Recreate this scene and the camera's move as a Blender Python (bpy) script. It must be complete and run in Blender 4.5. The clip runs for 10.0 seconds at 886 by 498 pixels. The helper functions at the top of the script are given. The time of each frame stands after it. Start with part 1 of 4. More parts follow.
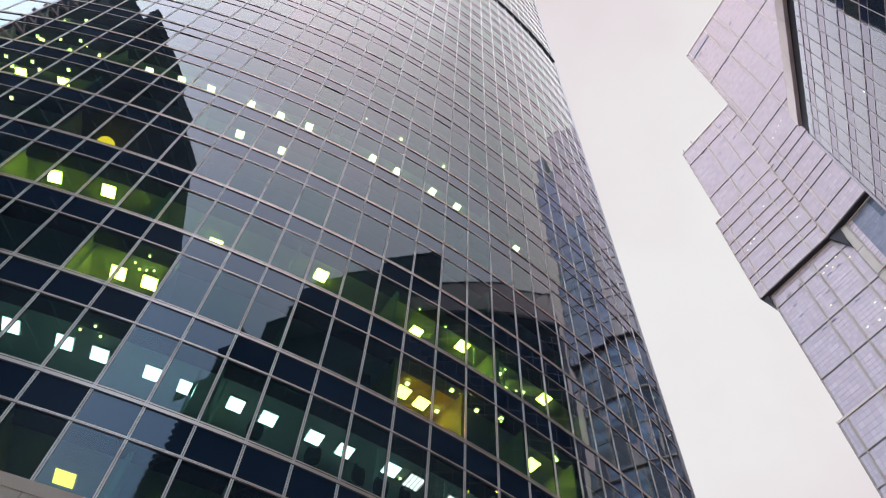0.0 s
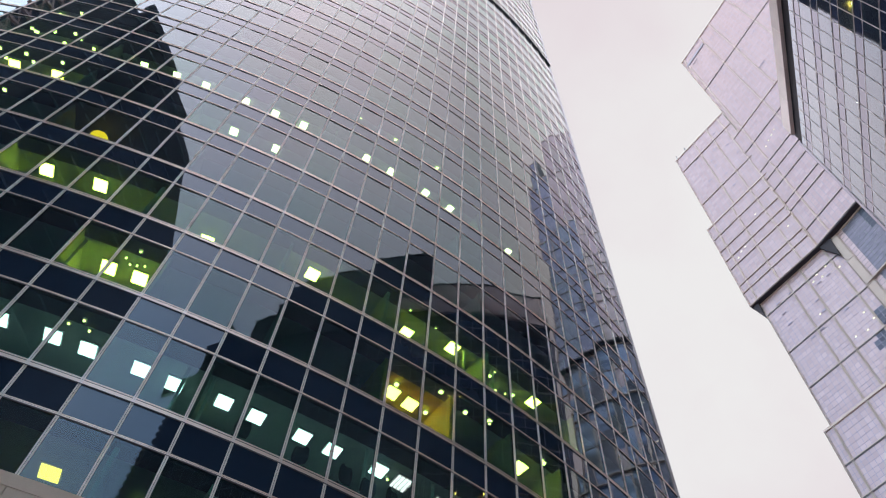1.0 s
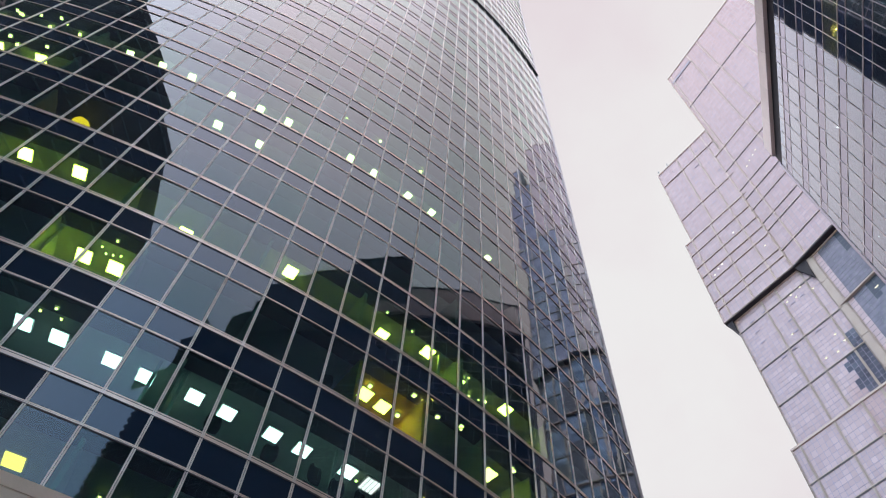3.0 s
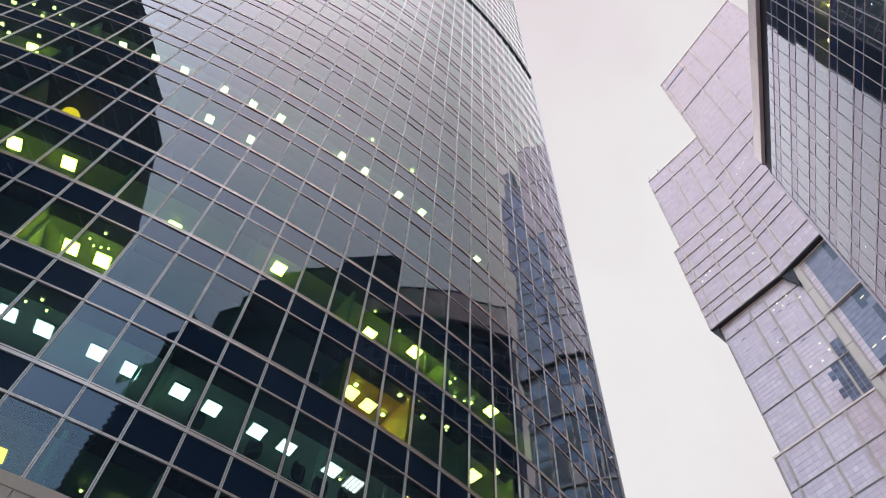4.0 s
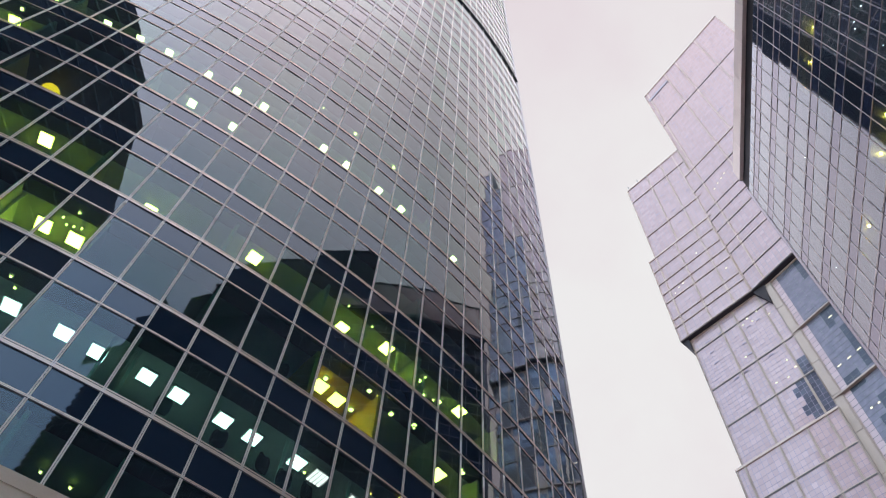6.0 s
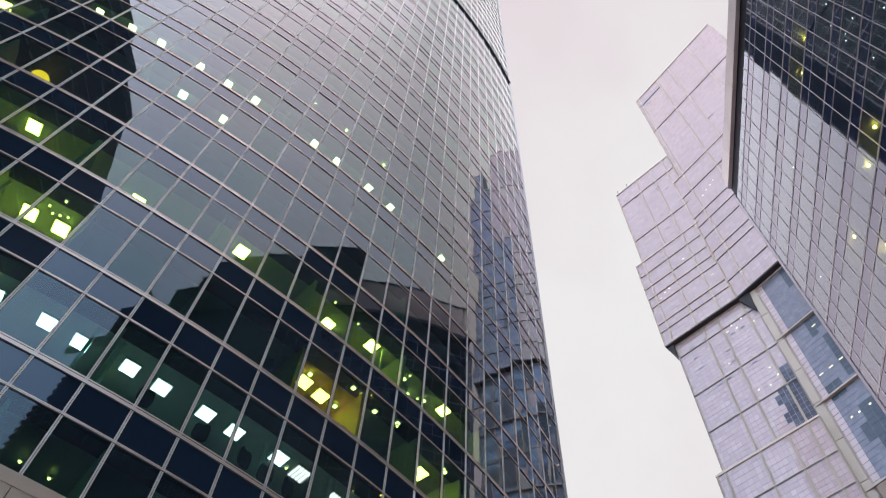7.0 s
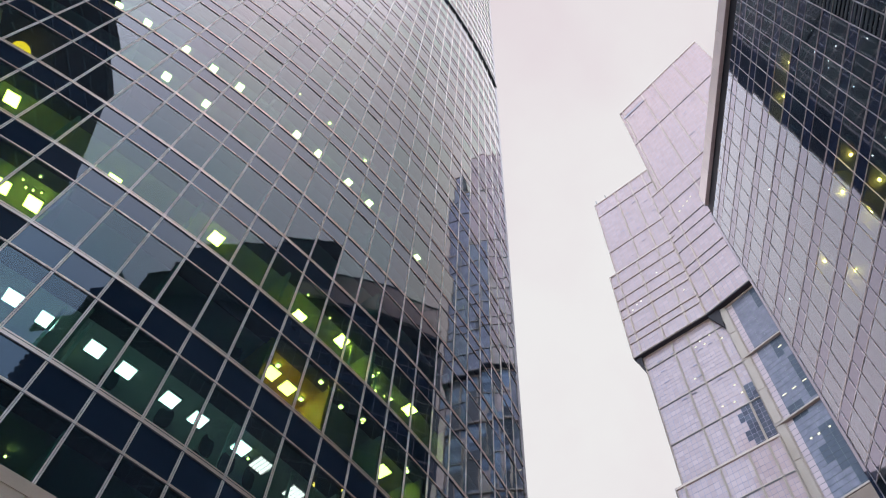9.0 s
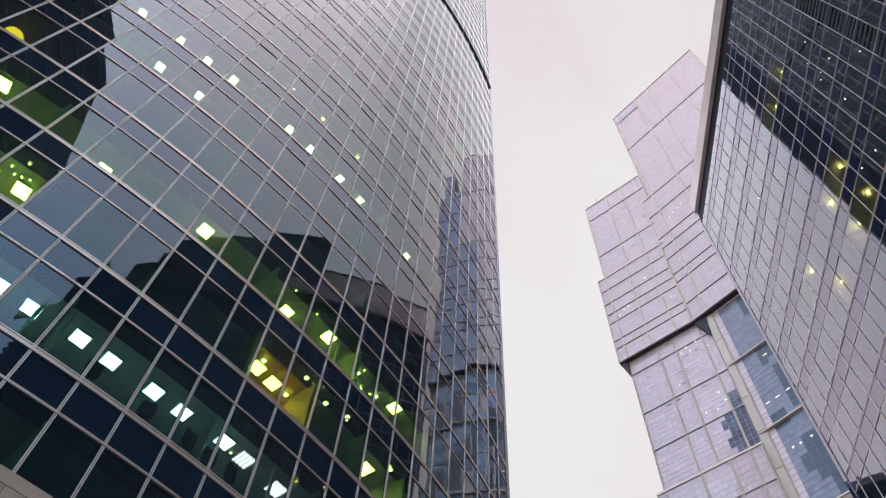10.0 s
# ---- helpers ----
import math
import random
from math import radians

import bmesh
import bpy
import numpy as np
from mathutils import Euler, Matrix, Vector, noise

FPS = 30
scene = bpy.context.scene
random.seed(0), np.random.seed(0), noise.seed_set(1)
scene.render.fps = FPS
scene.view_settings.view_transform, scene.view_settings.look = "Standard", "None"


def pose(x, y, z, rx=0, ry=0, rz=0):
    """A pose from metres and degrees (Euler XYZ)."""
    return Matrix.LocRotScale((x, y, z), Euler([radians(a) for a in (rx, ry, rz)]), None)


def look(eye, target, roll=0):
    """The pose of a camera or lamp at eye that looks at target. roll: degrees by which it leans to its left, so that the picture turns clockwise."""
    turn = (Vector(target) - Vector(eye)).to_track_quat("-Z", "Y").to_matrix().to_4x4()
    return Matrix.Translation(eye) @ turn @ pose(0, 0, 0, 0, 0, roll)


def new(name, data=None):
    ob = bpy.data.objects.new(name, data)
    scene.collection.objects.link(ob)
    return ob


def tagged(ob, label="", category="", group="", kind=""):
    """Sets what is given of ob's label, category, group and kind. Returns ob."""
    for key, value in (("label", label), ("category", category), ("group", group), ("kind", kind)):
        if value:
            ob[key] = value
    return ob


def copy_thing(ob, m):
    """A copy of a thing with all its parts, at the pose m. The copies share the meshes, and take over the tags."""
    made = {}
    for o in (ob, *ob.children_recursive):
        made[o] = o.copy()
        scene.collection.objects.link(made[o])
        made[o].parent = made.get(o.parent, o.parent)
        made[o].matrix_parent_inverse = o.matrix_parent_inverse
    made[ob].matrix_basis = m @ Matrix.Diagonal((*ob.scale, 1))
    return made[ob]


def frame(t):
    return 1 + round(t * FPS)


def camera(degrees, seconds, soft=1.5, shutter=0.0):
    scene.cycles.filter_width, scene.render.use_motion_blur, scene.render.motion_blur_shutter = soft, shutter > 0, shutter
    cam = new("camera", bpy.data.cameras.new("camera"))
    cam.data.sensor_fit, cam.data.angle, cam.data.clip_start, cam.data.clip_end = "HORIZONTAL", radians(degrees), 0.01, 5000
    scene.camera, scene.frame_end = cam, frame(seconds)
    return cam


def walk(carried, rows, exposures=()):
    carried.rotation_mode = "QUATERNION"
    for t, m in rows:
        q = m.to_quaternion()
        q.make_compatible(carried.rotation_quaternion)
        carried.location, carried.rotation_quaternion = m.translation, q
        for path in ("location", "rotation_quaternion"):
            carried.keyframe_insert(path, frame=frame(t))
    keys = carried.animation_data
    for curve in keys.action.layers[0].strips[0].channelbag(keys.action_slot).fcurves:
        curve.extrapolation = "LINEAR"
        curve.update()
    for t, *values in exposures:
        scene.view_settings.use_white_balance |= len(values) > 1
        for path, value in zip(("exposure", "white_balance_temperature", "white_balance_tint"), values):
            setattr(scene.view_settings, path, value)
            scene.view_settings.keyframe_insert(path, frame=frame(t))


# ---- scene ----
cam = camera(58.5, 10.0, soft=1.15)

PATH = [
    (0.0, pose(0, 0, 1.6, 151.081, -1.934, 3.942)),
    (0.5, pose(0, 0, 1.6, 151.150, -1.970, 3.306)),
    (1.0, pose(0, 0, 1.6, 151.236, -1.999, 2.634)),
    (1.5, pose(0, 0, 1.6, 151.337, -2.016, 1.922)),
    (2.0, pose(0, 0, 1.6, 151.452, -2.016, 1.158)),
    (2.5, pose(0, 0, 1.6, 151.561, -2.000, 0.387)),
    (4.0, pose(0, 0, 1.6, 151.712, -1.972, -1.975)),
    (4.5, pose(0, 0, 1.6, 151.721, -1.983, -2.800)),
    (5.0, pose(0, 0, 1.6, 151.727, -1.997, -3.697)),
    (5.5, pose(0, 0, 1.6, 151.738, -1.995, -4.591)),
    (7.0, pose(0, 0, 1.6, 151.738, -1.963, -7.260)),
    (7.5, pose(0, 0, 1.6, 151.757, -1.987, -8.167)),
    (8.0, pose(0, 0, 1.6, 151.791, -2.024, -9.141)),
    (8.5, pose(0, 0, 1.6, 151.833, -2.067, -10.154)),
    (9.0, pose(0, 0, 1.6, 151.874, -2.119, -11.192)),
    (9.5, pose(0, 0, 1.6, 151.900, -2.183, -12.163)),
    (10.0, pose(0, 0, 1.6, 151.906, -2.246, -13.021)),
]
walk(cam, PATH)

# ---- world, sun, exposure ----
SUN_AZ, SUN_EL = 208.0, 45.0
HAZE_AZ = 28.0
world = bpy.data.worlds.new("sky")
scene.world = world
world.use_nodes = True
wn, wl = world.node_tree.nodes, world.node_tree.links
wn.clear()


def w_map(value, f0, f1, t0, t1):
    r = wn.new("ShaderNodeMapRange")
    for key, v in zip(("From Min", "From Max", "To Min", "To Max"), (f0, f1, t0, t1)):
        r.inputs[key].default_value = v
    wl.new(value, r.inputs["Value"])
    return r.outputs[0]


def w_dot(vec):
    d = wn.new("ShaderNodeVectorMath")
    d.operation = "DOT_PRODUCT"
    d.inputs[1].default_value = vec
    wl.new(w_co.outputs["Generated"], d.inputs[0])
    return d.outputs["Value"]


def w_math(op, a, b):
    n = wn.new("ShaderNodeMath")
    n.operation = op
    for k, v in enumerate((a, b)):
        if isinstance(v, float):
            n.inputs[k].default_value = v
        else:
            wl.new(v, n.inputs[k])
    return n.outputs[0]


def w_blend(kind, fac, a, b):
    n = wn.new("ShaderNodeMix")
    n.data_type, n.blend_type = "RGBA", kind
    for k, v in ((0, fac), (6, a), (7, b)):
        if isinstance(v, (float, tuple)):
            n.inputs[k].default_value = v
        else:
            wl.new(v, n.inputs[k])
    return n.outputs[2]


w_co = wn.new("ShaderNodeTexCoord")
w_sky = wn.new("ShaderNodeTexSky")
w_sky.sky_type, w_sky.sun_disc = "NISHITA", False
w_sky.sun_elevation, w_sky.sun_rotation = radians(SUN_EL), radians(SUN_AZ)
w_sky.air_density, w_sky.dust_density, w_sky.ozone_density = 1.0, 1.0, 3.0
w_noise = wn.new("ShaderNodeTexNoise")
w_noise.inputs["Scale"].default_value, w_noise.inputs["Detail"].default_value, w_noise.inputs["Roughness"].default_value = 2.6, 6.0, 0.52
wl.new(w_co.outputs["Generated"], w_noise.inputs["Vector"])
# broken cloud: closed overhead and ahead, opening to blue low down behind
hx, hy = math.sin(radians(HAZE_AZ)), math.cos(radians(HAZE_AZ))
w_cover = w_math("ADD", w_map(w_dot((0.6 * hx, 0.6 * hy, 0.8)), 0.32, 0.625, 0.0, 1.12), w_map(w_noise.outputs["Fac"], 0.3, 0.7, -0.16, 0.16))
w_cover = w_map(w_cover, 0.0, 1.0, 0.0, 1.0)
veil = (math.sin(radians(18)) * math.cos(radians(55)), math.cos(radians(18)) * math.cos(radians(55)), math.sin(radians(55)))
w_tone = w_math("ADD", w_map(w_noise.outputs["Fac"], 0.3, 0.7, -0.6, 0.8), w_map(w_dot(veil), 0.90, 0.985, 0.0, 0.85))
w_cloud = w_blend("MIX", w_map(w_tone, 0.0, 1.0, 0.0, 1.0), (0.785, 0.705, 0.745, 1), (0.845, 0.83, 0.835, 1))
# the side away from the haze is the brighter one
w_flat, w_unit, w_side = [wn.new("ShaderNodeVectorMath") for _ in range(3)]
w_flat.operation, w_unit.operation, w_side.operation = "MULTIPLY", "NORMALIZE", "DOT_PRODUCT"
w_flat.inputs[1].default_value, w_side.inputs[1].default_value = (1, 1, 0), (hx, hy, 0)
wl.new(w_co.outputs["Generated"], w_flat.inputs[0])
wl.new(w_flat.outputs[0], w_unit.inputs[0])
wl.new(w_unit.outputs[0], w_side.inputs[0])
w_high = w_math("ADD", w_side.outputs["Value"], w_map(w_dot((0, 0, 1)), 0.67, 0.97, -0.5, 0.25))
w_cloud = w_blend("MULTIPLY", 1.0, w_cloud, w_map(w_high, -0.8, 0.45, 2.95, 1.0))
wx, wy = math.sin(radians(-42)), math.cos(radians(-42))
w_west = wn.new("ShaderNodeVectorMath")
w_west.operation = "DOT_PRODUCT"
w_west.inputs[1].default_value = (wx, wy, 0)
wl.new(w_unit.outputs[0], w_west.inputs[0])
w_cloud = w_blend("MULTIPLY", 1.0, w_cloud, w_map(w_west.outputs["Value"], 0.70, 0.97, 1.0, 3.1))
w_cloud = w_blend("MIX", w_map(w_side.outputs["Value"], -0.2, 0.4, 0.5, 0.0), w_cloud, w_blend("MULTIPLY", 1.0, w_cloud, (0.99, 0.99, 1.02, 1)))
w_cloud = w_blend("MIX", w_math("MULTIPLY", w_math("MULTIPLY", w_map(w_side.outputs["Value"], 0.3, 0.6, 1.0, 0.0), w_map(w_side.outputs["Value"], -0.8, -0.5, 0.0, 1.0)), w_map(w_dot((0, 0, 1)), 0.88, 0.96, 1.0, 0.0)), w_cloud, w_blend("MULTIPLY", 1.0, w_cloud, (0.79, 0.95, 1.07, 1)))
w_blue = w_blend("MULTIPLY", 1.0, w_sky.outputs[0], (0.58, 0.70, 0.65, 1))
w_bg, w_out = wn.new("ShaderNodeBackground"), wn.new("ShaderNodeOutputWorld")
wl.new(w_blend("MIX", w_cover, w_blue, w_cloud), w_bg.inputs["Color"])
w_bg.inputs["Strength"].default_value = 1.0
wl.new(w_bg.outputs[0], w_out.inputs["Surface"])

sun = new("sun", bpy.data.lights.new("sun", "SUN"))
sun.data.energy, sun.data.angle, sun.data.color = 0.6, radians(178), (1.0, 0.92, 0.83)
sun_way = Vector((math.sin(radians(SUN_AZ)) * math.cos(radians(SUN_EL)), math.cos(radians(SUN_AZ)) * math.cos(radians(SUN_EL)), math.sin(radians(SUN_EL))))
sun.matrix_world = look(sun_way * 300, (0, 0, 0))
scene.view_settings.exposure = 0.0


# ---- materials ----
def material(name):
    m = bpy.data.materials.new(name)
    m.use_nodes = True
    m.node_tree.nodes.clear()
    out = m.node_tree.nodes.new("ShaderNodeOutputMaterial")
    return m, m.node_tree.nodes, m.node_tree.links, out


def noise_node(N, L, scale, detail=4.0, rough=0.55, stretch=None):
    g = N.new("ShaderNodeNewGeometry")
    t = N.new("ShaderNodeTexNoise")
    t.inputs["Scale"].default_value, t.inputs["Detail"].default_value, t.inputs["Roughness"].default_value = scale, detail, rough
    if stretch:
        mp = N.new("ShaderNodeVectorMath")
        mp.operation = "MULTIPLY"
        mp.inputs[1].default_value = stretch
        L.new(g.outputs["Position"], mp.inputs[0])
        L.new(mp.outputs[0], t.inputs["Vector"])
    else:
        L.new(g.outputs["Position"], t.inputs["Vector"])
    return t


def mixed(N, L, fac, a, b):
    x = N.new("ShaderNodeMix")
    x.data_type = "RGBA"
    x.inputs[6].default_value, x.inputs[7].default_value = (*a, 1), (*b, 1)
    L.new(fac, x.inputs[0])
    return x.outputs[2]


def rough_surface(name, dark, light, scale, rough=0.6, metal=0.0, bump=0.0, fine=40.0, per_object=0.0, streak=None, spec=0.5):
    """Paint, metal or stone: two scales of variation, a little relief, a shade of its own for each piece."""
    m, N, L, out = material(name)
    p = N.new("ShaderNodeBsdfPrincipled")
    n1, n2 = noise_node(N, L, scale, stretch=streak), noise_node(N, L, fine, 3.0)
    s = N.new("ShaderNodeMath")
    s.operation = "MULTIPLY_ADD"
    s.inputs[1].default_value = 0.35
    L.new(n2.outputs["Fac"], s.inputs[0])
    h = N.new("ShaderNodeMath")
    h.operation = "MULTIPLY"
    h.inputs[1].default_value = 0.65
    L.new(n1.outputs["Fac"], h.inputs[0])
    L.new(h.outputs[0], s.inputs[2])
    r = N.new("ShaderNodeMapRange")
    r.inputs["From Min"].default_value, r.inputs["From Max"].default_value = 0.3, 0.7
    L.new(s.outputs[0], r.inputs["Value"])
    col = mixed(N, L, r.outputs[0], dark, light)
    if per_object:
        oi = N.new("ShaderNodeObjectInfo")
        v = N.new("ShaderNodeMapRange")
        v.inputs["To Min"].default_value, v.inputs["To Max"].default_value = 1 - per_object, 1 + per_object
        L.new(oi.outputs["Random"], v.inputs["Value"])
        hs = N.new("ShaderNodeHueSaturation")
        L.new(col, hs.inputs["Color"])
        L.new(v.outputs[0], hs.inputs["Value"])
        col = hs.outputs[0]
    L.new(col, p.inputs["Base Color"])
    p.inputs["Roughness"].default_value, p.inputs["Metallic"].default_value = rough, metal
    p.inputs["Specular IOR Level"].default_value = spec
    if bump:
        b = N.new("ShaderNodeBump")
        b.inputs["Strength"].default_value, b.inputs["Distance"].default_value = 1.0, bump
        L.new(s.outputs[0], b.inputs["Height"])
        L.new(b.outputs[0], p.inputs["Normal"])
    L.new(p.outputs[0], out.inputs["Surface"])
    return m


def coated_glass(name, under, base, tint, ior=1.6, wave=0.004, wave_scale=0.7, opaque=False, second=None, islands=False, rough=0.0, gain=1.0, lift=0.016, power=1.0, tint_to=None):
    """Mirror-coated facade glass: a clear tinted body (or an opaque painted back) under a glossy coat that grows towards grazing."""
    m, N, L, out = material(name)
    # pale blue haze mixed into the pane colour to lift its darks
    lift_layer = N.new("ShaderNodeBsdfDiffuse")
    lift_layer.inputs["Color"].default_value = (0.40, 0.52, 0.74, 1)
    if opaque:
        body = N.new("ShaderNodeBsdfDiffuse")
        if islands:
            g = N.new("ShaderNodeNewGeometry")
            L.new(mixed(N, L, g.outputs["Random Per Island"], under, second or under), body.inputs["Color"])
        else:
            n = noise_node(N, L, 0.6)
            L.new(mixed(N, L, n.outputs["Fac"], under, second or under), body.inputs["Color"])
    else:
        body = N.new("ShaderNodeBsdfTransparent")
        n = noise_node(N, L, 0.35)
        L.new(mixed(N, L, n.outputs["Fac"], under, second or under), body.inputs["Color"])
    gloss = N.new("ShaderNodeBsdfGlossy")
    gloss.inputs["Color"].default_value, gloss.inputs["Roughness"].default_value = (*tint, 1), rough
    if tint_to:
        # random greener coat per pane, painted in place of the rooms' light behind
        one, isle, total, turn = N.new("ShaderNodeObjectInfo"), N.new("ShaderNodeNewGeometry"), N.new("ShaderNodeMath"), N.new("ShaderNodeMath")
        total.operation, turn.operation = "ADD", "FRACT"
        L.new(one.outputs["Random"], total.inputs[0])
        L.new(isle.outputs["Random Per Island"], total.inputs[1])
        L.new(total.outputs[0], turn.inputs[0])
        L.new(mixed(N, L, turn.outputs[0], tint, tint_to), gloss.inputs["Color"])
    w = noise_node(N, L, wave_scale, 2.0, 0.4)
    b = N.new("ShaderNodeBump")
    b.inputs["Strength"].default_value, b.inputs["Distance"].default_value = 1.0, wave
    L.new(w.outputs["Fac"], b.inputs["Height"])
    L.new(b.outputs[0], gloss.inputs["Normal"])
    f = N.new("ShaderNodeFresnel")
    f.inputs["IOR"].default_value = ior
    add = N.new("ShaderNodeMath")
    add.operation, add.use_clamp = "MULTIPLY_ADD", True
    add.inputs[1].default_value, add.inputs[2].default_value = gain, base
    steep = N.new("ShaderNodeMath")
    steep.operation = "POWER"
    steep.inputs[1].default_value = power
    L.new(f.outputs[0], steep.inputs[0])
    L.new(steep.outputs[0], add.inputs[0])
    mx = N.new("ShaderNodeMixShader")
    L.new(add.outputs[0], mx.inputs[0])
    film = N.new("ShaderNodeMixShader")
    d = noise_node(N, L, 0.25, 5.0, 0.6, (1, 1, 0.3))
    dr_ = N.new("ShaderNodeMapRange")
    dr_.inputs["From Min"].default_value, dr_.inputs["From Max"].default_value = 0.3, 0.7
    dr_.inputs["To Min"].default_value, dr_.inputs["To Max"].default_value = 0.5 * lift, 1.5 * lift
    L.new(d.outputs["Fac"], dr_.inputs["Value"])
    L.new(dr_.outputs[0], film.inputs[0])
    L.new(body.outputs[0], film.inputs[1])
    L.new(lift_layer.outputs[0], film.inputs[2])
    L.new(film.outputs[0], mx.inputs[1])
    L.new(gloss.outputs[0], mx.inputs[2])
    L.new(mx.outputs[0], out.inputs["Surface"])
    return m


def clear(name, colour):
    m, N, L, out = material(name)
    t = N.new("ShaderNodeBsdfTransparent")
    t.inputs["Color"].default_value = (*colour, 1)
    L.new(t.outputs[0], out.inputs["Surface"])
    return m


def lamp_material(name, colour, strength):
    m, N, L, out = material(name)
    e = N.new("ShaderNodeEmission")
    e.inputs["Color"].default_value, e.inputs["Strength"].default_value = (*colour, 1), strength
    L.new(e.outputs[0], out.inputs["Surface"])
    return m


GLASS = coated_glass("facade_glass", (0.15, 0.46, 0.35), 0.008, (0.94, 0.915, 0.98), 1.52, 0.0028, 0.5, second=(0.20, 0.54, 0.43), gain=1.8, power=1.25, lift=0.042, tint_to=(0.845, 0.915, 0.90))
GLASS_BACK = clear("glass_body", (0.92, 0.97, 0.94))
SPANDREL = coated_glass("spandrel_glass", (0.006, 0.0145, 0.029), 0.010, (0.90, 0.885, 0.94), 1.52, 0.0028, 0.5, opaque=True, second=(0.009, 0.019, 0.039), gain=1.75, power=1.25, lift=0.026)
ALU = rough_surface("beige_aluminium", (0.81, 0.625, 0.51), (0.89, 0.695, 0.575), 0.8, 0.40, 0.55, 0.0006, 30, 0.05, (1, 1, 0.15), 0.4)
GLASS_R = coated_glass("lilac_facade_glass", (0.16, 0.24, 0.28), 0.0, (0.83, 0.85, 0.96), 1.30, 0.0022, 0.4, second=(0.22, 0.30, 0.36), rough=0.024, gain=1.5)
SPANDREL_R = coated_glass("lilac_spandrel_glass", (0.006, 0.009, 0.024), 0.0, (0.885, 0.848, 0.98), 1.30, 0.0012, 0.4, opaque=True, second=(0.010, 0.016, 0.042), rough=0.024, gain=1.28)
BRONZE = rough_surface("bronze_aluminium", (0.32, 0.25, 0.255), (0.40, 0.32, 0.325), 0.8, 0.42, 0.3, 0.0006, 30, 0.05, (1, 1, 0.15))
BRONZE_PALE = rough_surface("pale_bronze_aluminium", (0.39, 0.32, 0.33), (0.47, 0.395, 0.405), 0.8, 0.42, 0.3, 0.0006, 30, 0.05, (1, 1, 0.15))
ALU_DARK = rough_surface("dark_gasket", (0.018, 0.017, 0.018), (0.035, 0.032, 0.032), 2.0, 0.6)
RAIL = rough_surface("pale_aluminium_rail", (0.78, 0.665, 0.595), (0.86, 0.745, 0.67), 0.8, 0.48, 0.25, 0.0006, 30, 0.05, (1, 1, 0.15), 0.5)
GROOVE_SHADE = rough_surface("brown_groove_and_shade", (0.07, 0.06, 0.06), (0.11, 0.09, 0.09), 2.0, 0.6)
PANEL = rough_surface("beige_cladding", (0.60, 0.41, 0.30), (0.69, 0.48, 0.36), 0.5, 0.5, 0.0, 0.0008, 25, 0.05)
COPING = rough_surface("brown_beige_coping", (0.59, 0.42, 0.385), (0.68, 0.495, 0.46), 0.5, 0.5, 0.0, 0.0008, 25, 0.05)
CEILING = rough_surface("office_ceiling", (0.40, 0.41, 0.39), (0.62, 0.62, 0.59), 0.5, 0.8, 0.0, 0.0, 6.0, 0.12)
BULKHEAD = rough_surface("dark_bulkhead", (0.035, 0.04, 0.045), (0.06, 0.065, 0.07), 0.8, 0.7)
OFFICE = rough_surface("office_wall", (0.36, 0.38, 0.34), (0.48, 0.50, 0.46), 0.6, 0.7, 0.0, 0.0, 12, 0.15)
OFFICE_YELLOW = rough_surface("yellow_office_wall", (0.62, 0.36, 0.02), (0.72, 0.43, 0.03), 0.8, 0.6)
COOL_LAMP = lamp_material("cool_lamp", (1.0, 0.76, 0.84), 9.5)
AMBER_LAMP = lamp_material("amber_lamp", (1.0, 0.42, 0.04), 9.0)
TINY_LAMP = lamp_material("tiny_warm_lamp", (0.86, 0.55, 0.12), 24.0)
GREEN_LAMP = lamp_material("warm_lamp", (0.86, 0.50, 0.05), 64.0)
GOLD_LAMP = lamp_material("golden_lamp", (1.0, 0.44, 0.04), 50.0)
LOUVRE_LAMP = lamp_material("warm_louvre_lamp", (0.95, 0.50, 0.08), 30.0)
COOL_LOUVRE = lamp_material("cool_louvre_lamp", (1.0, 0.42, 0.50), 6.5)
YELLOW_LAMP = lamp_material("yellow_lamp", (1.0, 0.29, 0.01), 5.2)
PALE_LAMP = lamp_material("pale_lamp", (0.92, 0.54, 0.21), 32.0)
WHITE_LAMP = lamp_material("white_lamp", (1.0, 0.85, 0.75), 26.0)
DOWN_LAMP = lamp_material("down_lamp", (0.90, 0.55, 0.07), 125.0)
FAR_LAMP = lamp_material("window_lamp", (1.0, 0.93, 0.72), 1.6)
STEEL = rough_surface("dark_steel", (0.05, 0.05, 0.055), (0.09, 0.09, 0.095), 2.0, 0.45, 0.6)
FAR_GLASS = coated_glass("lilac_mirror_glass", (0.282, 0.181, 0.190), 0.03, (0.98, 0.83, 0.83), 1.5, 0.002, 0.3, True, (0.330, 0.218, 0.226), True, gain=0.6)
FAR_SPANDREL = coated_glass("pale_spandrel_glass", (0.292, 0.188, 0.193), 0.03, (0.98, 0.83, 0.83), 1.5, 0.002, 0.3, True, (0.351, 0.232, 0.239), True, gain=0.6)
# bluer copy of the lilac glass: reflected sky put into its colour
FAR_SKY_TINT = coated_glass("sky_tinted_mirror_glass", (0.085, 0.080, 0.125), 0.03, (0.86, 0.82, 0.97), 1.5, 0.004, 0.3, True, (0.18, 0.16, 0.22), True, gain=0.5)
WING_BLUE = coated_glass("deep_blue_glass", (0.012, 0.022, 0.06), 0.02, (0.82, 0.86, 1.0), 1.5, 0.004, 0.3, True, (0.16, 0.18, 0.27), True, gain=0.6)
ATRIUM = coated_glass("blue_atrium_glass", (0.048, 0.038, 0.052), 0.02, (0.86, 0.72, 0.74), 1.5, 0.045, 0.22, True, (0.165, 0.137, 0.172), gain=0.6)
